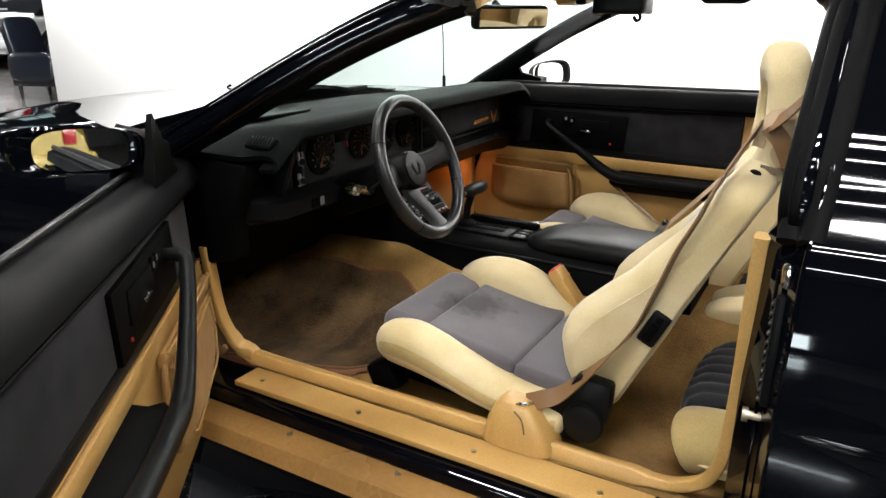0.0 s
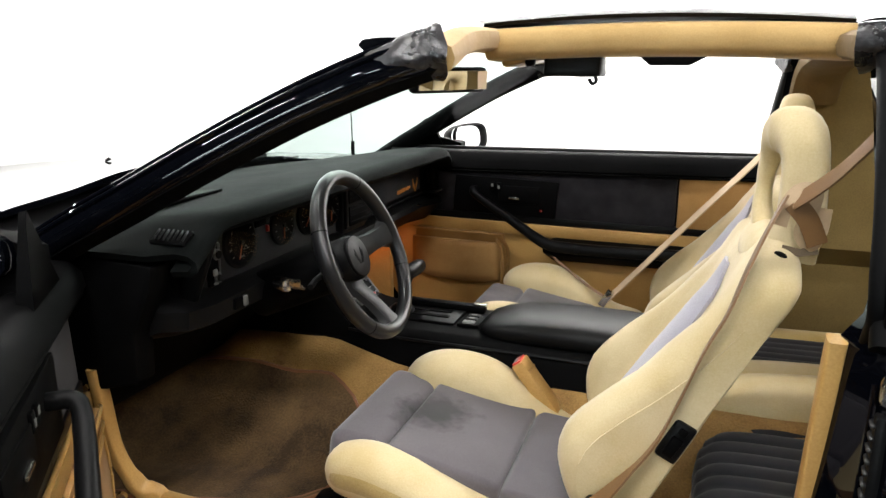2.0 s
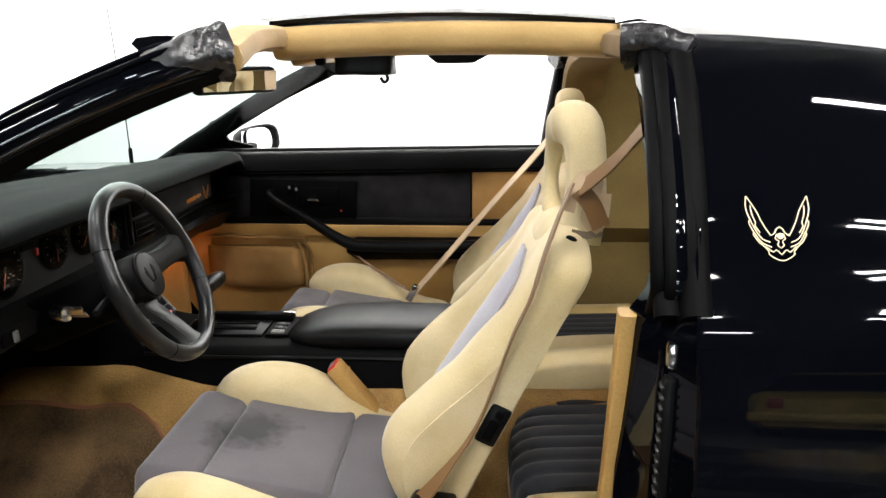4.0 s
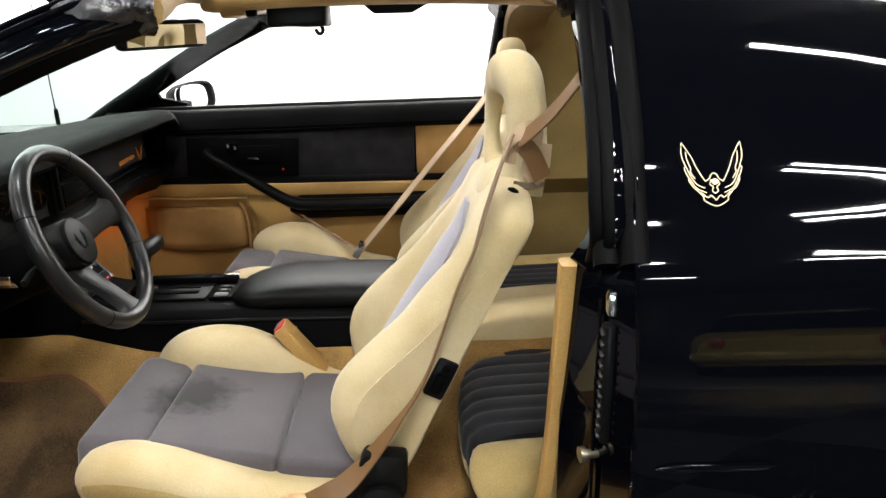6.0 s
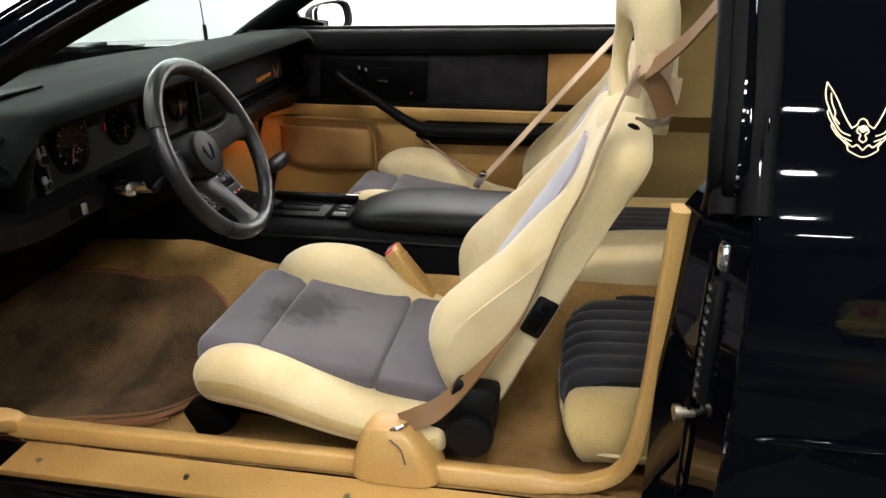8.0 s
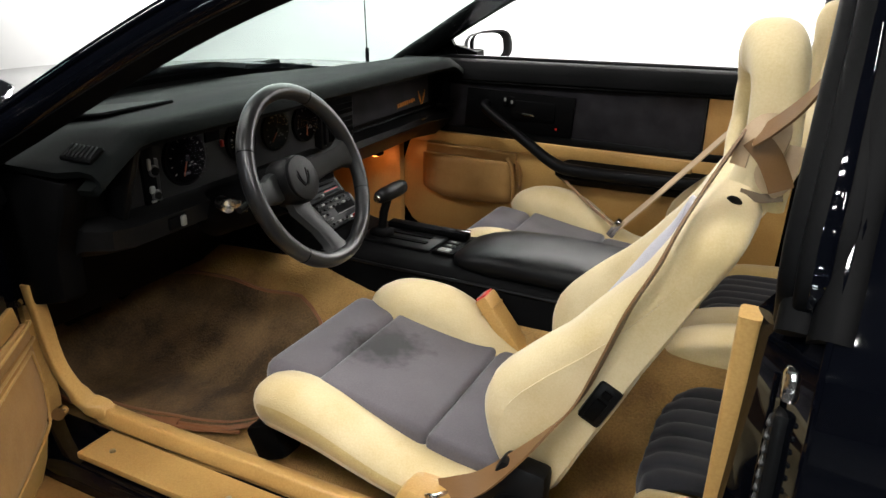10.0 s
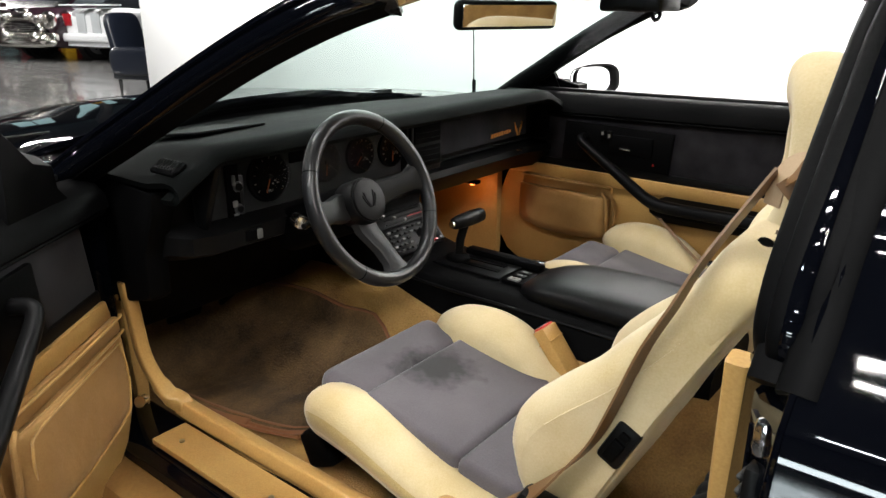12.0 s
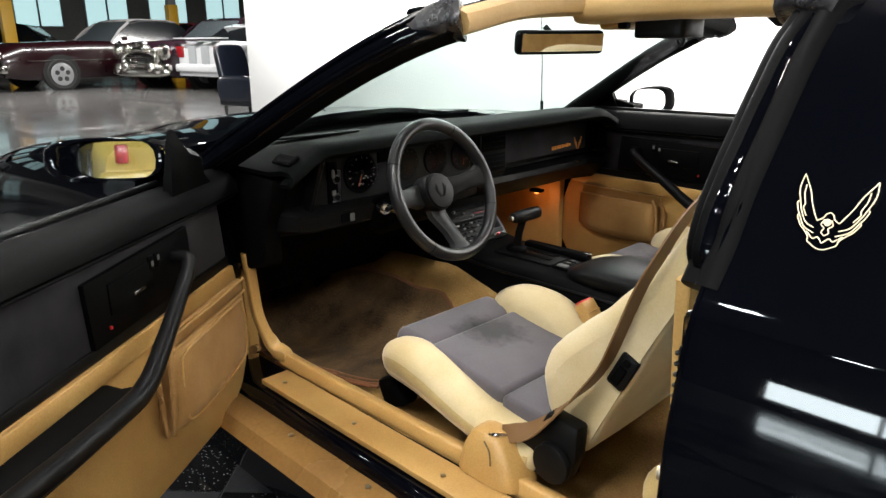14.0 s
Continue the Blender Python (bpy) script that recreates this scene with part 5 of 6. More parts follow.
# ---- rear seat ----
RIBBED = material("charcoal_ribbed_cloth", (0.019, 0.019, 0.0225), 0.9, second=(0.036, 0.036, 0.041), scale=16, fine=420, amount=0.7, bump=0.3, depth=0.001, sheen=0.15, spec=0.1, grain=0.3)
rear = thing("bench_seat", "cream velour rear bench with two ribbed charcoal hollows", "seat", pose(1.0, 0, 0.33))


def front_edge(y):
    """How far the front of the cushion curves back from its foremost line."""
    return 0.055 * max(0, (0.27 - y) / 0.17) ** 2 + 0.03 * max(0, (y - 0.39) / 0.06) ** 2


for side in (-1, 1):
    section = curve_points([(0.695, 0, 0.355), (0.680, 0, 0.385), (0.676, 0, 0.415), (0.683, 0, 0.443), (0.706, 0, 0.462), (0.76, 0, 0.470), (0.90, 0, 0.474), (1.16, 0, 0.480)], 3)
    ys = [0.07 + 0.385 * j / 63 for j in range(64)]
    part("ribbed_pad", sheet([[(p.x + front_edge(y) * max(0, 1 - (p.x - 0.68) / 0.4) - 0.006 * abs(math.sin(math.pi * (y - 0.07) / 0.043)) ** 0.5 * (p.z < 0.45), side * y, p.z + 0.03 * (0.44 - y) + 0.009 * abs(math.sin(math.pi * (y - 0.07) / 0.043)) ** 0.5 * (p.z > 0.43)) for y in ys] for p in section], 0.02), RIBBED, rear, "ribbed charcoal cloth seat pad", angle=50)
    part("outer_bolster", sweep(curve_points([(0.705, side * 0.495, 0.400), (0.712, side * 0.497, 0.404), (0.73, side * 0.50, 0.410), (0.77, side * 0.505, 0.417), (0.85, side * 0.508, 0.422), (1.0, side * 0.51, 0.425), (1.16, side * 0.512, 0.43)], 4), oval(0.062, 0.062, 18, 2.3), (0, 0, 1), size=lambda k: min(1, 0.25 + 2.6 * k ** 0.62)), OLIVE, rear, "olive-cream velour outer bolster", angle=75)
    part("piping", tube(curve_points([(0.82, side * 0.570, 0.405), (0.76, side * 0.566, 0.398), (0.722, side * 0.545, 0.390), (0.702, side * 0.50, 0.385), (0.682, side * 0.45, 0.385), (0.674, side * 0.38, 0.385), (0.672, side * 0.28, 0.388), (0.70, side * 0.16, 0.395)], 4), 0.0035, 6), CREAM, rear, "cream piping")
    part("inner_bolster", sweep(curve_points([(0.665, side * 0.045, 0.43), (0.70, side * 0.045, 0.465), (0.80, side * 0.04, 0.492), (1.0, side * 0.03, 0.505), (1.16, side * 0.03, 0.505)], 4), oval(0.075, 0.065, 16, 2.3), (0, 0, 1), size=lambda k: min(1, 0.12 + 2.4 * k ** 0.6)), CREAM, rear, "cream velour inner bolster", angle=70)
    rings = []
    for k in range(19):
        t = k / 18
        rings.append([(1.16 + 0.18 * t + d, side * 0.37 + y, 0.50 + 0.36 * t) for y, d in ((-0.16, 0.0), (-0.14, -0.006 - 0.008 * abs(math.sin(math.pi * k / 2.5))), (0.14, -0.006 - 0.008 * abs(math.sin(math.pi * k / 2.5))), (0.16, 0.0), (0.16, 0.06), (-0.16, 0.06))])
    part("back_pad", loft(rings), RIBBED, rear, "ribbed charcoal backrest pad", angle=60)
    part("backrest", pillow((1.30, side * 0.36, 0.72), (0.16, 0.54, 0.52), (0, 26, 0), 4.0), CREAM, rear, "cream velour backrest", angle=70)
part("middle_hump", pillow((0.99, 0, 0.50), (0.46, 0.12, 0.11), (0, 0, 0), 3.0), CREAM, rear, "cream velour middle hump", angle=70)

# ---- console ----
con = thing("center_console", "black moulded center console with shifter and arm rest", "console", pose(0.1, 0, 0.45))
part("console_body", loft([[(x, y * w, z) for y, z in ((-0.128, 0.42), (-0.122, h - 0.022), (-0.108, h - 0.004), (-0.095, h), (0.095, h), (0.108, h - 0.004), (0.122, h - 0.022), (0.128, 0.42))]
                           for x, h, w in ((-0.88, 0.60, 0.95), (-0.40, 0.63, 0.95), (-0.22, 0.618, 0.95), (-0.14, 0.598, 0.98), (-0.08, 0.590, 1.0), (0.16, 0.590, 1.0), (0.40, 0.588, 1.0), (0.59, 0.578, 1.0), (0.62, 0.56, 0.95))]), BLACK_MATT, con, "black console body", angle=50)
part("console_lip", tube(curve_points([(-0.15, -0.121, 0.577), (0.0, -0.123, 0.571), (0.3, -0.124, 0.572), (0.57, -0.122, 0.568)], 4), 0.004, 6), BLACK, con)
part("arm_rest", loft([[(x, y * w, 0.602 + zo + z * t) for y, z in oval(0.108, 0.031, 24, 3)] for x, w, t, zo in ((0.165, 0.45, 0.15, -0.006), (0.178, 0.72, 0.45, -0.004), (0.21, 0.92, 0.75, -0.002), (0.27, 1.03, 1.0, 0.004), (0.40, 1.06, 1.05, 0.006), (0.54, 1.05, 1.0, 0.004), (0.605, 0.98, 0.8, 0), (0.625, 0.85, 0.4, 0))]), BLACK, con, "black vinyl console arm rest", angle=60)
gate = part("shift_gate", rbox((0.0, 0.005, 0.593), (0.20, 0.105, 0.008), 0.003), BLACK, con, "glossy black shifter plate")
part("slot", rbox((0.01, -0.01, 0.598), (0.13, 0.014, 0.002), 0), DIAL, gate)
part("index_strip", rbox((0.01, 0.028, 0.598), (0.12, 0.018, 0.002), 0), DIAL, gate)
part("side_strip", rbox((0.04, 0.066, 0.602), (0.22, 0.030, 0.020), 0.006), BLACK_MATT, con, "raised black strip")
part("latch_tab", rbox((0.135, 0.067, 0.613), (0.035, 0.016, 0.004), 0.001), CHROME, con)
sb = part("console_switches", rbox((0.135, -0.012, 0.595), (0.055, 0.075, 0.008), 0.002), BLACK_MATT, con, "console switch block")
for k in range(3):
    part("switch_key", rbox((0.135, -0.036 + 0.024 * k, 0.600), (0.030, 0.018, 0.006), 0.002), PALE if k == 0 else BLACK, sb)
    part("switch_mark", rbox((0.135, -0.036 + 0.024 * k, 0.6035), (0.012, 0.006, 0.001), 0), PALE, sb)
lever = part("shift_lever", tube([(-0.055, 0.0, 0.59), (-0.050, 0.002, 0.65), (-0.038, 0.004, 0.690)], 0.011, 12), BLACK, con, "gear lever")
part("shift_knob", loft([[(-0.030 + c * 0.017 * w, y, 0.705 + sn * 0.017 * w) for c, sn in oval(1, 1, 14, 2.6)] for y, w in ((-0.052, 0.5), (-0.049, 0.8), (-0.02, 1.0), (0.03, 1.05), (0.058, 0.95), (0.062, 0.6))]), BLACK, lever, "T-shaped black shifter grip", angle=60)
part("shift_button", disc((-0.030, -0.055, 0.705), (0, 1, 0), 0.008, 0.012, 12), CHROME, lever)
part("shift_boot", pillow((-0.055, 0.0, 0.600), (0.06, 0.05, 0.03), (0, 0, 0), 2.5), BLACK_MATT, lever)

# ---- rear view mirror ----
rv = thing("rear_view_mirror", "black framed rear view mirror on the windscreen", "mirror", pose(0.075, 0, 1.18))
part("housing", rbox((0.070, -0.002, 1.177), (0.028, 0.258, 0.060), 0.013, 3, (0, 5, -22)), BLACK, rv, "black mirror housing")
part("mirror_glass", rbox((0.0848, -0.0075, 1.1755), (0.004, 0.240, 0.045), 0.0015, 1, (0, 5, -22)), MIRROR, rv, "mirror glass")
part("stem", tube([(0.055, 0, 1.185), (0.02, 0, 1.215)], 0.008, 8), BLACK, rv)

# ---- under the roof bar ----
visor = thing("roof_pouch", "crumpled black vinyl pouch with a hook under the roof bar", "pouch", pose(0.36, 0.02, 1.22))
part("pouch", crumple(rbox((0.357, 0.02, 1.209), (0.125, 0.10, 0.046), 0.008, 2), 7, 0.003), BLACK, visor)
part("hook", tube(curve_points([(0.40, 0.0, 1.195), (0.408, -0.002, 1.178), (0.400, -0.004, 1.170), (0.392, -0.002, 1.180)], 4), 0.004, 6), BLACK, visor)
flap = thing("sun_visor", "folded black sun visor under the roof edge", "sun visor", pose(0.55, 0.3, 1.23))
part("flap", prism([(0.440, 1.250), (0.710, 1.250), (0.695, 1.243), (0.640, 1.236), (0.592, 1.211), (0.499, 1.211), (0.462, 1.242)], "y", 0.27, 0.30, 0.004), BLACK_MATT, flap)
lamp = thing("header_lamp", "tan plastic map lamp panel under the header", "lamp", pose(0.24, 0.1, 1.23))
part("lamp_panel", rbox((0.235, 0.05, 1.222), (0.07, 0.16, 0.022), 0.008, 2, (0, -12, 0)), TAN, lamp)
part("lamp_panel", rbox((0.265, -0.02, 1.217), (0.02, 0.03, 0.02), 0.005), BLACK_MATT, lamp)

# ---- floor mat ----
rows = []
for i in range(25):
    x = -0.86 + 0.80 * i / 24
    cut = 0.0 if i < 22 else 0.05 * ((i - 21) / 3) ** 2
    rows.append([(x, y, floor_z(x, y) + 0.012 + 0.002 * noise.noise(Vector((x * 14, y * 14, 3)))) for y in [-0.522 + cut + 0.03 * max(0, (x + 0.25) / 0.19) ** 2 + (0.326 - 2 * cut - 0.03 * max(0, (x + 0.25) / 0.19) ** 2) * j / 20 for j in range(21)]])
BINDING = material("brown_binding", (0.22, 0.088, 0.036), 0.5)
mat_thing = thing("floor_mat", "worn brown-tan carpet floor mat, dirty, in the driver footwell", "floor mat", pose(-0.4, -0.35, 0.3))
part("mat", sheet(rows, 0.008), MAT, mat_thing, angle=70)
edge = [Vector(r[0]) for r in rows] + [Vector(p) for p in rows[-1][1:-1]] + [Vector(r[-1]) for r in rows[::-1]]
part("mat_binding", tube([v + Vector((0, 0, 0.002)) for v in edge], 0.006, 6), BINDING, mat_thing, "stitched brown binding")
outer = [Vector(r[0]) + Vector((0, 0.016, 0.004)) for r in rows]
part("mat_binding", tube(outer, 0.005, 6), BINDING, mat_thing, "second stitched brown binding")

flap = [(-0.500, -0.545), (-0.475, -0.552), (-0.42, -0.553), (-0.36, -0.547), (-0.30, -0.538), (-0.24, -0.528)]
part("mat_flap", strip([(x, y, floor_z(x, y) + 0.016) for x, y in flap], 0.024, (0, -0.25, 1), 0.0025), BINDING, mat_thing, "folded brown binding at the mat's outer edge")
part("mat_binding", tube([(x, y - 0.013, floor_z(x, y) + 0.018) for x, y in flap[1:]] + [(x, -0.522 + 0.03 * max(0, (x + 0.25) / 0.19) ** 2 - 0.016, floor_z(x, -0.53) + 0.016) for x in (-0.18, -0.12, -0.08)], 0.004, 6), BINDING, mat_thing)

# ---- belts ----
STRAP = material("pale_tan_strap", (0.52, 0.38, 0.24), 0.7, second=(0.42, 0.29, 0.17), fine=500, amount=0.5, bump=0.3, depth=0.0006)
belt = thing("seat_belt", "tan driver seat belt with a tan plastic anchor cover", "seat belt", pose(0.4, -0.62, 0.375))
low = curve_points([(0.414, -0.606, 0.452), (0.442, -0.604, 0.466), (0.482, -0.596, 0.489), (0.550, -0.580, 0.566), (0.602, -0.572, 0.642), (0.632, -0.570, 0.718), (0.660, -0.568, 0.800), (0.687, -0.562, 0.860), (0.706, -0.538, 0.913), (0.730, -0.497, 0.966), (0.754, -0.466, 1.014)], 5)
n_low = len(low) - 1
faces = []
for i in range(n_low + 1):
    k = min(1, max(0, (i / n_low - 0.10) / 0.25))
    faces.append(Vector((-0.25, -1, 0.45)).lerp(Vector((-0.90, 0.12, 0.45)), k))
part("webbing", strip(low, 0.036, faces), BELT, belt, "tan belt webbing", angle=60)
high = curve_points([(0.766, -0.462, 1.008), (0.789, -0.475, 1.030), (0.815, -0.505, 1.063), (0.837, -0.554, 1.107), (0.852, -0.585, 1.140)], 5)
part("webbing", strip(high, 0.027, (-0.55, -0.55, 0.62)), BELT, belt, angle=60)
fold = curve_points([(0.752, -0.458, 0.973), (0.758, -0.462, 1.006), (0.774, -0.458, 1.028), (0.796, -0.450, 1.024), (0.792, -0.450, 0.992), (0.782, -0.452, 0.963), (0.798, -0.446, 0.943), (0.810, -0.438, 0.963), (0.814, -0.432, 0.998)], 5)
part("guide_strap", strip(fold, 0.020, [(-0.2, -0.9, 0.25)] * len(fold), 0.0018), STRAP, belt, "folded pale belt guide strap on the head restraint")
part("twist", strip(curve_points([(0.766, -0.464, 1.010), (0.786, -0.462, 0.988), (0.799, -0.456, 0.963), (0.806, -0.454, 0.946)], 4), 0.030, (0.1, -0.95, 0.1)), BELT, belt, "twisted belt webbing")
part("guide_hem", strip([(0.759, -0.450, 0.936), (0.784, -0.452, 0.932), (0.809, -0.446, 0.936)], 0.012, (0.1, -0.9, 0.3)), STITCH, belt)
part("tongue", tube(curve_points([(0.395, -0.612, 0.438), (0.40, -0.63, 0.455), (0.418, -0.632, 0.462), (0.425, -0.61, 0.455), (0.41, -0.60, 0.44)], 4), 0.004, 6), CHROME, belt, "bright belt ring")
cover = loft([
              [(cx + c * rx, -0.615 + cy + sn * ry, zb) for c, sn in oval(1, 1, 20, 4)] for zb, cx, rx, ry, cy in ((0.372, 0.410, 0.076, 0.050, 0), (0.385, 0.410, 0.074, 0.048, 0), (0.42, 0.402, 0.060, 0.042, 0.002), (0.448, 0.396, 0.042, 0.034, 0.004), (0.458, 0.394, 0.030, 0.026, 0.004), (0.460, 0.394, 0.015, 0.012, 0.004))])
part("anchor_cover", cover, TAN, belt, "tan moulded anchor cover")
part("cover_groove", tube(curve_points([(0.405, -0.6505, 0.452), (0.424, -0.657, 0.44), (0.432, -0.662, 0.415)], 3), 0.0015, 5), STITCH, belt)

bk = thing("belt_buckle", "tan sleeved belt buckle with a red button", "buckle", pose(0.35, -0.165, 0.45))
part("sleeve", rbox((0.345, -0.170, 0.510), (0.028, 0.050, 0.165), 0.003, 2, (0, -38, 0)), TAN, bk, "tan plastic sleeve")
part("sleeve_band", rbox((0.312, -0.170, 0.552), (0.033, 0.049, 0.004), 0.001, 1, (0, -38, 0)), TAN, bk)
part("button", rbox((0.2935, -0.170, 0.576), (0.021, 0.040, 0.006), 0.001, 2, (0, -38, 0)), plain("red_button", (0.62, 0.07, 0.05), 0.4), bk, "red release button")
part("button_mark", rbox((0.2885, -0.170, 0.5745), (0.010, 0.030, 0.003), 0.0005, 1, (0, -38, 0)), PALE, bk)

pb = thing("seat_belt", "tan passenger seat belt with a bright tongue", "seat belt", pose(0.45, 0.58, 0.4))
shoulder = curve_points([(0.408, 0.50, 0.525), (0.53, 0.50, 0.668), (0.66, 0.50, 0.822), (0.792, 0.50, 0.976), (0.845, 0.505, 1.065), (0.884, 0.52, 1.126), (0.935, 0.54, 1.190)], 5)
part("webbing", strip(shoulder, 0.038, (-0.85, -0.25, 0.45)), STRAP, pb, "pale tan belt webbing")
part("webbing", strip(curve_points([(0.40, 0.50, 0.53), (0.32, 0.55, 0.56), (0.21, 0.605, 0.62)], 4), 0.008, (0.3, -0.9, 0.2)), BELT, pb)
part("tongue", rbox((0.404, 0.492, 0.530), (0.022, 0.026, 0.055), 0.004, 2, (0, 30, 0)), CHROME, pb, "bright belt tongue")

# ---- emblem on the rear quarter ----
GOLD = plain("pale_gold_print", (0.80, 0.66, 0.44), 0.4)


def side_y(z):
    """The quarter panel's side just behind the door, a hair outside."""
    return -(0.758 - 0.555 * (z - 0.965)) - 0.004


emblem = part("side_emblem", disc((0.968, side_y(1.0) - 0.001, 1.0), (0, -1, 0.5), 0.004, 0.002, 10), GOLD, car, "pale gold winged emblem outline")
for sg in (-1, 1):
    def E_pt(a, b):
        z = 0.992 + 0.052 * b
        return (0.968 + sg * 0.036 * a, side_y(z), z)
    strokes = [[(1.0, 1.0), (0.72, 0.70), (0.58, 0.48), (0.42, 0.28), (0.30, 0.16)], [(1.0, 1.0), (1.04, 0.78), (1.0, 0.62), (0.93, 0.50), (0.98, 0.44), (0.90, 0.30), (0.84, 0.24), (0.86, 0.18), (0.70, 0.02), (0.62, -0.02)],
               [(0.88, 0.80), (0.86, 0.62), (0.76, 0.44), (0.78, 0.36), (0.64, 0.22)], [(0.93, 0.50), (0.80, 0.30), (0.60, 0.10), (0.34, 0.02)], [(0.84, 0.24), (0.62, 0.02), (0.30, -0.08)],
               [(0.62, -0.02), (0.42, -0.16), (0.40, -0.24), (0.14, -0.34), (0.0, -0.36)], [(0.50, -0.06), (0.28, -0.18), (0.16, -0.14), (0.0, -0.24)], [(0.30, 0.16), (0.16, 0.22), (0.10, 0.30), (0.0, 0.34)], [(0.10, 0.20), (0.16, 0.10), (0.06, 0.04), (0.10, -0.04), (0.0, -0.10)]]
    for st in strokes:
        pts = curve_points([E_pt(*q) for q in st], 4) if len(st) > 2 else [Vector(E_pt(*q)) for q in st]
        part("emblem_stroke", strip(pts, 0.0014, (0, -1, 0.5), 0.0005), GOLD, emblem)

# ---- pedals and courtesy lamp ----
ped = thing("pedal_set", "black rubber brake and throttle pedals under the dash", "pedals", pose(-0.70, -0.37, 0.30))
part("brake_pedal", rbox((-0.66, -0.40, 0.43), (0.02, 0.10, 0.06), 0.008, 2, (0, 25, 0)), BLACK_MATT, ped, "ribbed brake pad")
part("brake_arm", tube([(-0.67, -0.40, 0.45), (-0.72, -0.40, 0.62)], 0.008, 8), BLACK_MATT, ped)
part("throttle_pedal", rbox((-0.68, -0.25, 0.42), (0.02, 0.05, 0.13), 0.008, 2, (0, 30, 0)), BLACK_MATT, ped, "long throttle pad")
part("throttle_arm", tube([(-0.70, -0.25, 0.47), (-0.76, -0.25, 0.62)], 0.006, 8), BLACK_MATT, ped)
lampdata = bpy.data.lights.new("courtesy_lamp", "POINT")
lampdata.energy, lampdata.color, lampdata.shadow_soft_size = 0.15, (1.0, 0.32, 0.08), 0.012
lampob = new("courtesy_lamp_light", lampdata)
lampob.location = (-0.42, 0.56, 0.612)
cl = thing("courtesy_lamp", "small orange courtesy lamp glowing under the dash", "lamp", pose(-0.42, 0.56, 0.63))
part("lamp_shell", rbox((-0.42, 0.56, 0.636), (0.05, 0.03, 0.012), 0.003), BLACK_MATT, cl)
part("lamp_bulb", disc((-0.42, 0.56, 0.628), (0, 0, 1), 0.008, 0.006, 12), plain("orange_bulb", (1.0, 0.25, 0.05), 0.4, 0.0, 6.0), cl, "glowing orange bulb")


# ---- the far side of the showroom ----
DARK_GLASS = plain("dark_car_glass", (0.006, 0.007, 0.008), 0.12, 0.0, 0.0, 0.0)
ALLOY = plain("bright_alloy", (0.55, 0.56, 0.57), 0.25, 0.7)
SCREEN_GLASS = plain("pale_windscreen", (0.10, 0.12, 0.13), 0.05, 0.35, 0.0, 1.0)
TYRE = plain("tyre_black", (0.012, 0.012, 0.012), 0.7)
RED_LAMP = plain("red_tail_lamp", (0.28, 0.006, 0.01), 0.15, 0.0, 0.0, 1.0)


def paint(name, base):
    return material(name, base, 0.3, coat=1.0, amount=0.15, bump=0.0, spec=0.4)


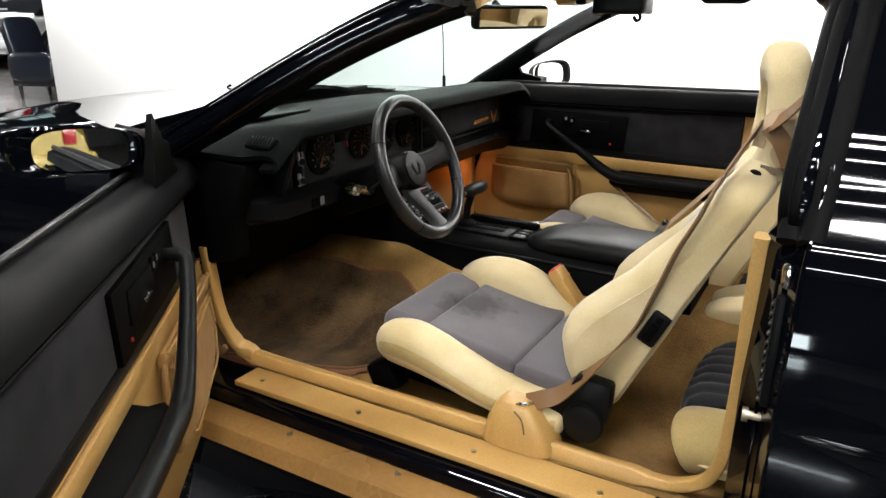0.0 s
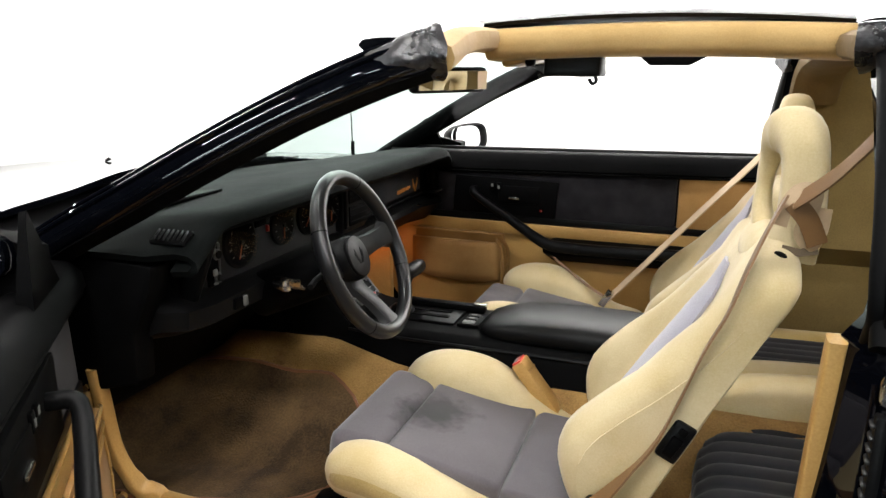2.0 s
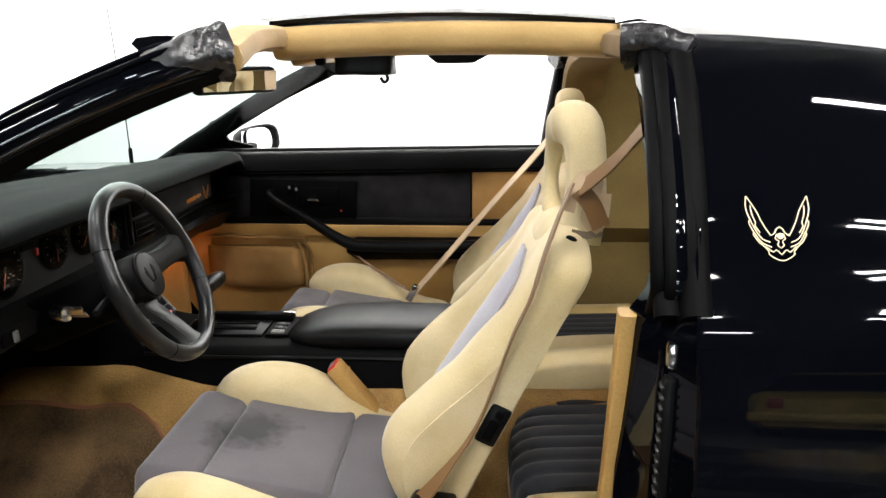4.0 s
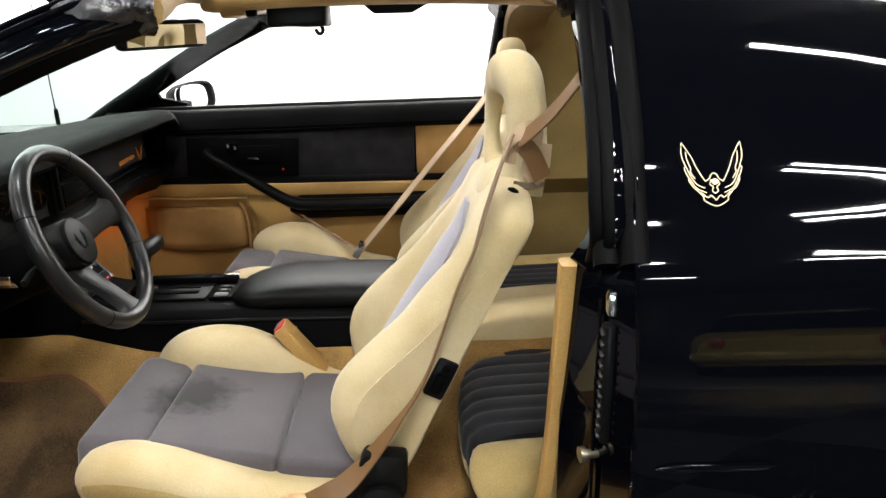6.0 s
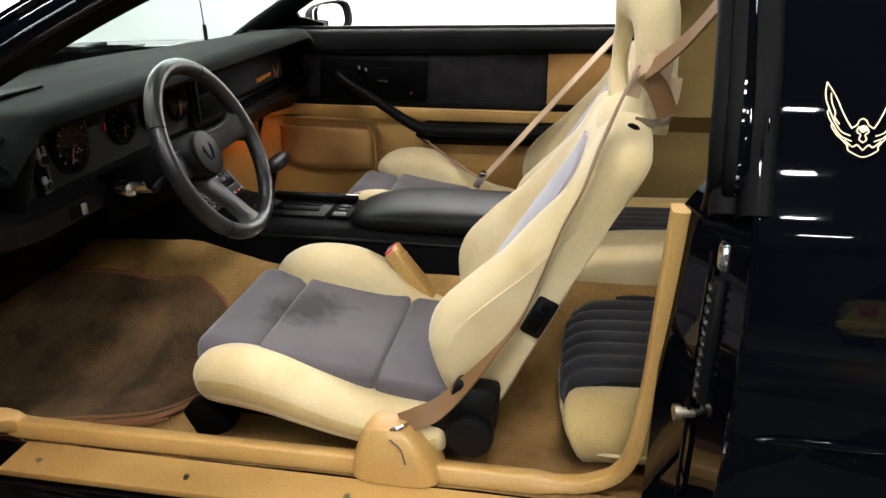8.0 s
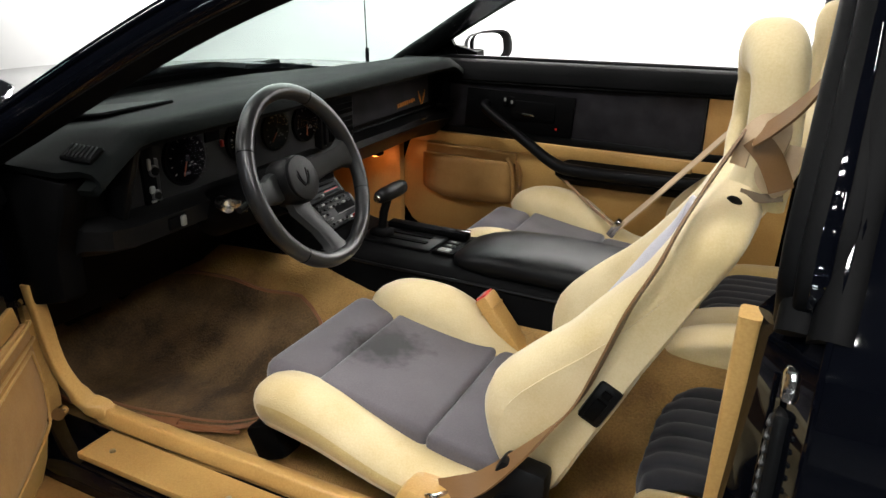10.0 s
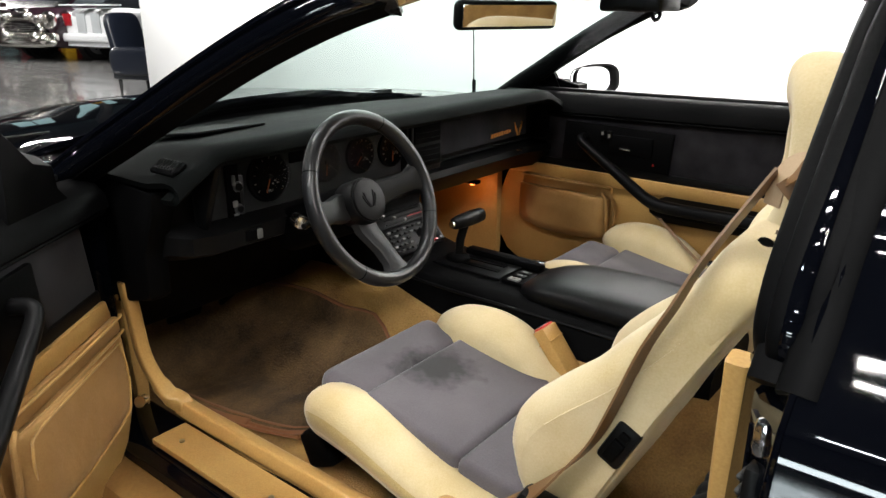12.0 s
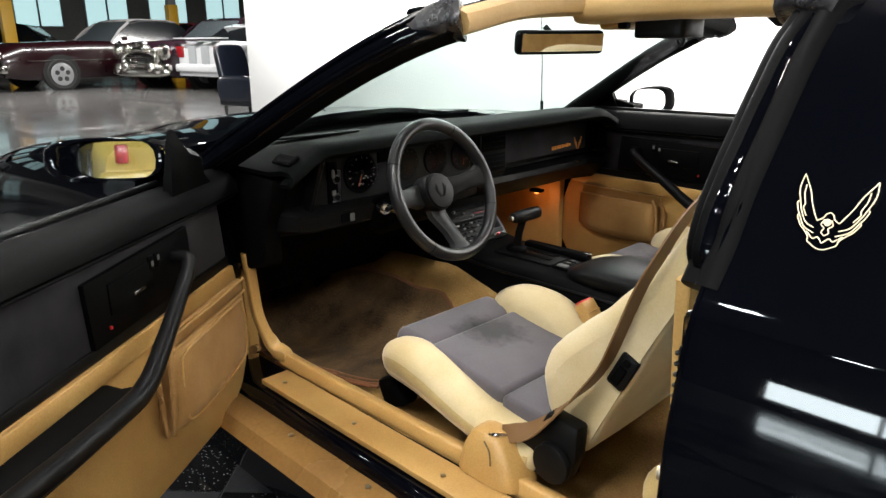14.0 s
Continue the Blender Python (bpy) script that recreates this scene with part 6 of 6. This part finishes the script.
def parked_car(at, label, colour, roof_colour, length=4.9, width=1.85, belt=0.92, height=1.40, cabin=(-0.55, 1.75), screen=0.55, soft_top=False, stripe=None, chrome_front=False, tail=True, lamp=(0.30, 0.23)):
    """A parked car, its front towards -x, standing on its wheels."""
    c = thing("parked_car", label, "car", at, group="parked cars")
    w, half = width / 2, length / 2

    def ring(x, wx, lo, hi):
        return [(x, -wx * 0.92, lo), (x, -wx, lo + 0.16), (x, -wx, hi - 0.22), (x, -wx * 0.96, hi - 0.08), (x, -wx * 0.84, hi), (x, 0, hi + 0.02), (x, wx * 0.84, hi), (x, wx * 0.96, hi - 0.08), (x, wx, hi - 0.22), (x, wx, lo + 0.16), (x, wx * 0.92, lo)]

    rows = []
    for k in range(17):
        t = k / 16
        x = -half + length * t
        end = min(1, t / 0.06, (1 - t) / 0.05)
        rows.append(ring(x, w * (0.90 + 0.10 * min(1, end)), 0.24 + 0.06 * (1 - min(1, end)), belt - 0.14 * (1 - min(1, end)) - 0.05 * max(0, 0.3 - t) / 0.3))
    part("body", loft(rows), colour, c, angle=45, local=True)
    x0, x1 = cabin
    sec = [(x0, belt - 0.02, 0.94), (x0 + screen, height - 0.05, 0.74), (x0 + screen + 0.25, height, 0.72), (x1 - 0.75, height - 0.01, 0.72), (x1 - 0.5, height - 0.06, 0.74), (x1, belt - 0.02, 0.90)]
    part("greenhouse", loft([[(x, -w * 0.93, belt - 0.04), (x, -w * f, z - 0.03), (x, -w * f * 0.85, z), (x, w * f * 0.85, z), (x, w * f, z - 0.03), (x, w * 0.93, belt - 0.04)] for x, z, f in sec]), DARK_GLASS, c, "dark side glass", angle=45, local=True)
    part("roof", loft([[(x, -w * f - 0.012, z - 0.05), (x, -w * f * 0.86, z + 0.012), (x, w * f * 0.86, z + 0.012), (x, w * f + 0.012, z - 0.05)] for x, z, f in (sec[1:6] if soft_top else sec[1:5])]), roof_colour, c, "pale cloth roof" if soft_top else "", angle=45, local=True)
    for sg in (-1, 1):
        p, q = sec[0], sec[1]
        part("roof_pillar", strip([(p[0], sg * w * 0.935, belt - 0.03), ((p[0] + q[0]) / 2, sg * w * (0.93 + q[2]) / 2 * 1.01, (belt + height) / 2), (q[0], sg * (w * q[2] + 0.014), q[1] - 0.02)], 0.05, (0, sg, 0.3), 0.01), roof_colour, c, local=True)
        part("side_trim", rbox((0, sg * (w + 0.004), 0.62), (length * 0.86, 0.012, 0.010), 0.003), CHROME, c, "bright side trim", local=True)
        part("outside_mirror", rbox((x0 + 0.25, sg * (w + 0.06), belt + 0.05), (0.08, 0.14, 0.09), 0.02), colour, c, local=True)
        for wx in (-half * 0.62, half * 0.60):
            rings = []
            for i in range(28):
                a = 2 * math.pi * i / 28
                rings.append([(wx + r * math.cos(a), sg * (w - 0.10 + dy), 0.335 + r * math.sin(a)) for r, dy in ((0.20, 0.10), (0.30, 0.115), (0.335, 0.08), (0.335, -0.10), (0.2, -0.10))])
            rings.append(rings[0])
            wh = part("wheel", loft(rings, caps=False), TYRE, c, "black tyre with a bright rim", local=True)
            part("rim", disc((wx, sg * (w + 0.002), 0.335), (0, 1, 0), 0.235, 0.03, 24, bevel=0.008), ALLOY, wh, local=True)
            for k in range(5):
                a = 2 * math.pi * k / 5 + 0.3
                part("spoke_gap", disc((wx + 0.115 * math.cos(a), sg * (w + 0.016), 0.335 + 0.115 * math.sin(a)), (0, 1, 0), 0.050, 0.006, 10), TYRE, wh, local=True)
            part("wheel_arch", disc((wx, sg * (w - 0.06), 0.36), (0, 1, 0), 0.385, 0.125, 28), plain("arch_black", (0.004, 0.004, 0.004), 0.8), c, local=True)
    part("windscreen", loft([[(x0 + 0.03 - 0.012, -w * 0.86, belt + 0.0), (x0 + 0.03, -w * 0.86, belt - 0.02), (x0 + 0.03, w * 0.86, belt - 0.02), (x0 + 0.03 - 0.012, w * 0.86, belt + 0.0)],
                             [(x0 + screen - 0.02, -w * 0.68, height - 0.06), (x0 + screen + 0.01, -w * 0.68, height - 0.08), (x0 + screen + 0.01, w * 0.68, height - 0.08), (x0 + screen - 0.02, w * 0.68, height - 0.06)]]), SCREEN_GLASS, c, "bright reflecting windscreen", local=True)
    for x, sg in ((-half, -1), (half, 1)):
        part("bumper", rbox((x + sg * 0.02, 0, 0.46), (0.14, width * 0.97, 0.17), 0.05, 3), CHROME if chrome_front or sg < 0 else colour, c, "bright bumper", local=True)
    for sg in (-1, 1):
        part("headlamp", disc((-half - 0.005, sg * w * 0.72, belt - 0.26), (1, 0, 0), 0.10, 0.06, 20, bevel=0.02), CHROME, c, "round headlamp", local=True)
        if tail:
            part("tail_lamp", rbox((half + 0.005, sg * w * 0.72, belt - 0.20), (0.05, lamp[0], lamp[1]), 0.03), RED_LAMP, c, "red tail lamp", local=True)
    grille = part("grille", rbox((-half - 0.01, 0, 0.60), (0.05, width * 0.72, 0.26), 0.03), DARK_GLASS, c, "chrome-framed grille", local=True)
    for k in range(6):
        part("grille_bar", rbox((-half - 0.035, 0, 0.50 + 0.04 * k), (0.02, width * 0.70, 0.014), 0.004), CHROME, grille, local=True)
    if chrome_front:
        ring_rows = []
        for i in range(29):
            a = 2 * math.pi * i / 28
            y, z = 0.56 * math.cos(a), 0.62 + 0.20 * math.sin(a)
            ring_rows.append([(-half - 0.07 + 0.06 * p, y * (1 + 0.12 * q), 0.62 + (z - 0.62) * (1 + 0.30 * q)) for p, q in oval(1, 1, 8)])
        part("grille_surround", loft(ring_rows, caps=False), CHROME, c, "heavy oval chrome grille surround", local=True, angle=80)
        part("crest", pillow((-half + 0.02, 0, belt - 0.08), (0.16, 0.34, 0.14), power=2.4), CHROME, c, "bright hood crest", local=True)
        part("chin_bar", pillow((-half - 0.09, 0, 0.36), (0.20, width * 1.0, 0.20), power=3.0), CHROME, c, "thick lower bumper bar", local=True)
        for sg in (-1, 1):
            for y, z, r in ((0.42, 0.46, 0.24), (0.66, 0.42, 0.22), (0.30, 0.84, 0.16), (0.62, 0.80, 0.18)):
                part("bumper_guard", pillow((-half - 0.10, sg * y, z), (0.22, r, r), power=2.2), CHROME, c, "bright bumper guard", local=True)
            part("lamp_rim", disc((-half - 0.02, sg * w * 0.80, belt - 0.24), (1, 0, 0), 0.17, 0.10, 20, bevel=0.03), CHROME, c, local=True)
    if stripe:
        for sg in (-1, 1):
            part("stripe", rbox((half - 0.6, sg * 0.22, belt + 0.012), (1.3, 0.26, 0.02), 0.004), stripe, c, "pale grey stripe", local=True)
            part("stripe", rbox((half + 0.004, sg * 0.22, 0.68), (0.02, 0.26, 0.44), 0.004), stripe, c, local=True)
        part("rear_wing", rbox((half - 0.06, 0, belt + 0.07), (0.22, width * 0.86, 0.03), 0.012), colour, c, local=True)
    return c


BURGUNDY, PLUM, WHITE_PAINT, RED_PAINT = paint("burgundy_paint", (0.011, 0.0015, 0.003)), paint("plum_paint", (0.022, 0.009, 0.015)), paint("white_paint", (0.75, 0.76, 0.77)), paint("red_paint", (0.32, 0.012, 0.015))
GREY_CLOTH = material("grey_vinyl_roof", (0.30, 0.29, 0.29), 0.7, fine=60)
STRIPE = plain("silver_stripe", (0.40, 0.42, 0.43), 0.3, 0.0, 0.0, 0.5)


def heading(x, y, degrees):
    """A pose on the floor, the car's front pointing that many degrees round from -x."""
    return pose(x, y, 0, 0, 0, degrees) @ Matrix.Scale(1.15, 4)


parked_car(heading(-19.3, 6.25, 97), "burgundy classic sedan with a grey vinyl roof, parked", BURGUNDY, GREY_CLOTH, length=5.6, width=1.95, belt=1.00, height=1.48, soft_top=True)
parked_car(heading(-17.45, 8.45, 104), "plum fifties car with a heavy chrome grille, parked", PLUM, PLUM, length=4.5, belt=1.02, height=1.50, chrome_front=True, tail=False)
parked_car(heading(-15.45, 9.25, -82), "white coupe with silver stripes and red tail lamps, parked", WHITE_PAINT, WHITE_PAINT, length=4.75, belt=0.98, height=1.34, stripe=STRIPE)
parked_car(heading(-25.5, 4.6, 60), "black classic car parked far back in the showroom", PAINT, PAINT, length=5.4, width=1.95, belt=0.98, height=1.46)
parked_car(heading(-24.5, 10.6, 20), "red car parked behind the others", RED_PAINT, RED_PAINT, belt=1.0, height=1.5)
parked_car(heading(-22.5, 12.8, -30), "dark pickup-sized car parked at the back", PAINT, PAINT, belt=1.1, height=1.7)
parked_car(pose(4.84, -8.11, 0, 0, 0, 118), "yellow car parked across the aisle behind", paint("yellow_paint", (0.40, 0.30, 0.07)), paint("yellow_roof_paint", (0.40, 0.30, 0.07)), length=4.6, lamp=(0.13, 0.20))
parked_car(heading(-23.5, -0.5, 40), "pale grey car parked at the side", paint("silver_paint", (0.35, 0.36, 0.37)), GREY_CLOTH)

# armchair beside the end of the white wall
HIDE = material("dark_blue_leather", (0.006, 0.008, 0.014), 0.35, second=(0.012, 0.015, 0.024), fine=60, bump=0.3, coat=0.3)
chair = thing("armchair", "dark blue-black leather armchair beside the white wall", "armchair", pose(-9.05, 4.36, 0, 0, 0, 200))
part("seat", pillow((0, 0, 0.40), (0.62, 0.60, 0.20), power=4), HIDE, chair, local=True)
part("base", rbox((0, 0, 0.27), (0.70, 0.68, 0.16), 0.03), HIDE, chair, local=True)
part("backrest", pillow((0.32, 0, 0.74), (0.13, 0.66, 0.74), (0, 12, 0), 5), HIDE, chair, local=True)
for sg in (-1, 1):
    part("arm", pillow((0, sg * 0.33, 0.45), (0.70, 0.13, 0.40), power=4), HIDE, chair, "padded arm", local=True)
    for sx in (-1, 1):
        part("leg", loft([[(sx * 0.28 + c * r, sg * 0.28 + s * r, z) for c, s in oval(1, 1, 10)] for z, r in ((0.0, 0.018), (0.2, 0.03))]), TYRE, chair, local=True)

# daylight windows in the far wall, with columns before it
DAY = plain("daylight_pane", (0.60, 0.90, 0.92), 0.3, 0.0, 0.7)
COLUMN_GREY = material("grey_steel_column", (0.20, 0.20, 0.19), 0.5, fine=40)
YELLOW = material("yellow_column_paint", (0.75, 0.42, 0.02), 0.45, fine=40, second=(0.6, 0.33, 0.02))
for k in range(9):
    y = -5.2 + 2.55 * k
    win = single("window_%d" % (k + 1), rbox((-29.8, y, 2.65), (0.10, 1.75, 2.1), 0.02), COLUMN_GREY, "tall showroom window in a grey metal surround", "window", "structure")
    for r in range(2):
        p = part("pane", rbox((-29.74, y - 0.42 + 0.84 * r, 2.65), (0.02, 0.76, 1.9), 0.0), DAY, win, "pane with pale daylight", local=True)
    part("mullion", rbox((-29.72, y, 2.65), (0.05, 0.07, 2.0), 0.01), COLUMN_GREY, win, local=True)
# added glowing strip, source unknown: makes the bright wedge in the quarter panel's paint
win = single("window_10", rbox((-0.9, -12.84, 0.66), (3.7, 0.06, 0.74), 0.02), COLUMN_GREY, "added glowing strip low on the near wall, reflected in the car's paint", "window", "structure")
STRIP_GLOW = plain("added_glow_pane", (0.84, 0.96, 1.0), 0.3, 0.0, 30.0)
for k in range(2):
    part("pane", rbox((-1.78 + 1.76 * k, -12.80, 0.66), (1.68, 0.02, 0.62), 0.0), STRIP_GLOW, win, "glowing pane added for the highlight on the quarter panel", local=True)
for x, y in ((-23.2, 4.75), (-23.2, 9.75), (-23.2, -0.6)):
    col = thing("column", "square steel column with a yellow painted lower half", "column", pose(x, y, 0))
    part("shaft", rbox((x, y, 2.2), (0.26, 0.26, 4.4), 0.02), COLUMN_GREY, col, "grey upper shaft")
    part("guard", rbox((x, y, 1.15), (0.34, 0.34, 2.3), 0.03), YELLOW, col, "yellow painted guard")

# ---- floor tiles under the car's flank ----
FLECK = material("black_flecked_tile", (0.006, 0.006, 0.0065), 0.10, second=(0.02, 0.02, 0.02), scale=3, fine=60, amount=0.5, bump=0.02, coat=0.4)
nodes, links = FLECK.node_tree.nodes, FLECK.node_tree.links
cells, few, sizes, mixer = nodes.new("ShaderNodeTexVoronoi"), nodes.new("ShaderNodeMath"), nodes.new("ShaderNodeMath"), nodes.new("ShaderNodeMix")
cells.inputs["Scale"].default_value = 70
few.operation, few.inputs[1].default_value = "LESS_THAN", 0.24
sizes.operation = "MULTIPLY"
pick, split = nodes.new("ShaderNodeMath"), nodes.new("ShaderNodeSeparateColor")
links.new(cells.outputs["Color"], split.inputs[0])
pick.operation, pick.inputs[1].default_value = "GREATER_THAN", 0.55
links.new(split.outputs[0], pick.inputs[0])
links.new(cells.outputs["Distance"], few.inputs[0])
links.new(few.outputs[0], sizes.inputs[0])
links.new(pick.outputs[0], sizes.inputs[1])
mixer.data_type = "RGBA"
mixer.inputs["B"].default_value = (0.55, 0.55, 0.55, 1)
links.new(nodes["Principled BSDF"].inputs["Base Color"].links[0].from_socket, mixer.inputs["A"])
links.new(sizes.outputs[0], mixer.inputs["Factor"])
links.new(mixer.outputs["Result"], nodes["Principled BSDF"].inputs["Base Color"])
GREY_TILE = material("grey_floor_tile", (0.055, 0.055, 0.058), 0.14, second=(0.035, 0.035, 0.038), scale=2, fine=70, amount=0.7, bump=0.02, coat=0.3, rough_vary=0.05)
TILE = 0.61
for mat_t, odd in ((FLECK, 1), (GREY_TILE, 0)):
    bm = rbox((0, 0, 0.003), (TILE - 0.004, TILE - 0.004, 0.006), 0.0015, 1)
    finish(bm)
    me = bpy.data.meshes.new("tile")
    bm.to_mesh(me)
    bm.free()
    me.materials.append(mat_t)
    grid = Matrix.Translation((-0.412, -0.799, 0)) @ pose(0, 0, 0, 0, 0, 43)
    for i in range(-8, 8):
        for j in range(-8, 8):
            if (i + j) % 2 == odd:
                ob = new("tile", me)
                ob.parent = floor_ob
                ob.matrix_basis = grid @ Matrix.Translation(((i + 0.5) * TILE, (j + 0.5) * TILE, 0))
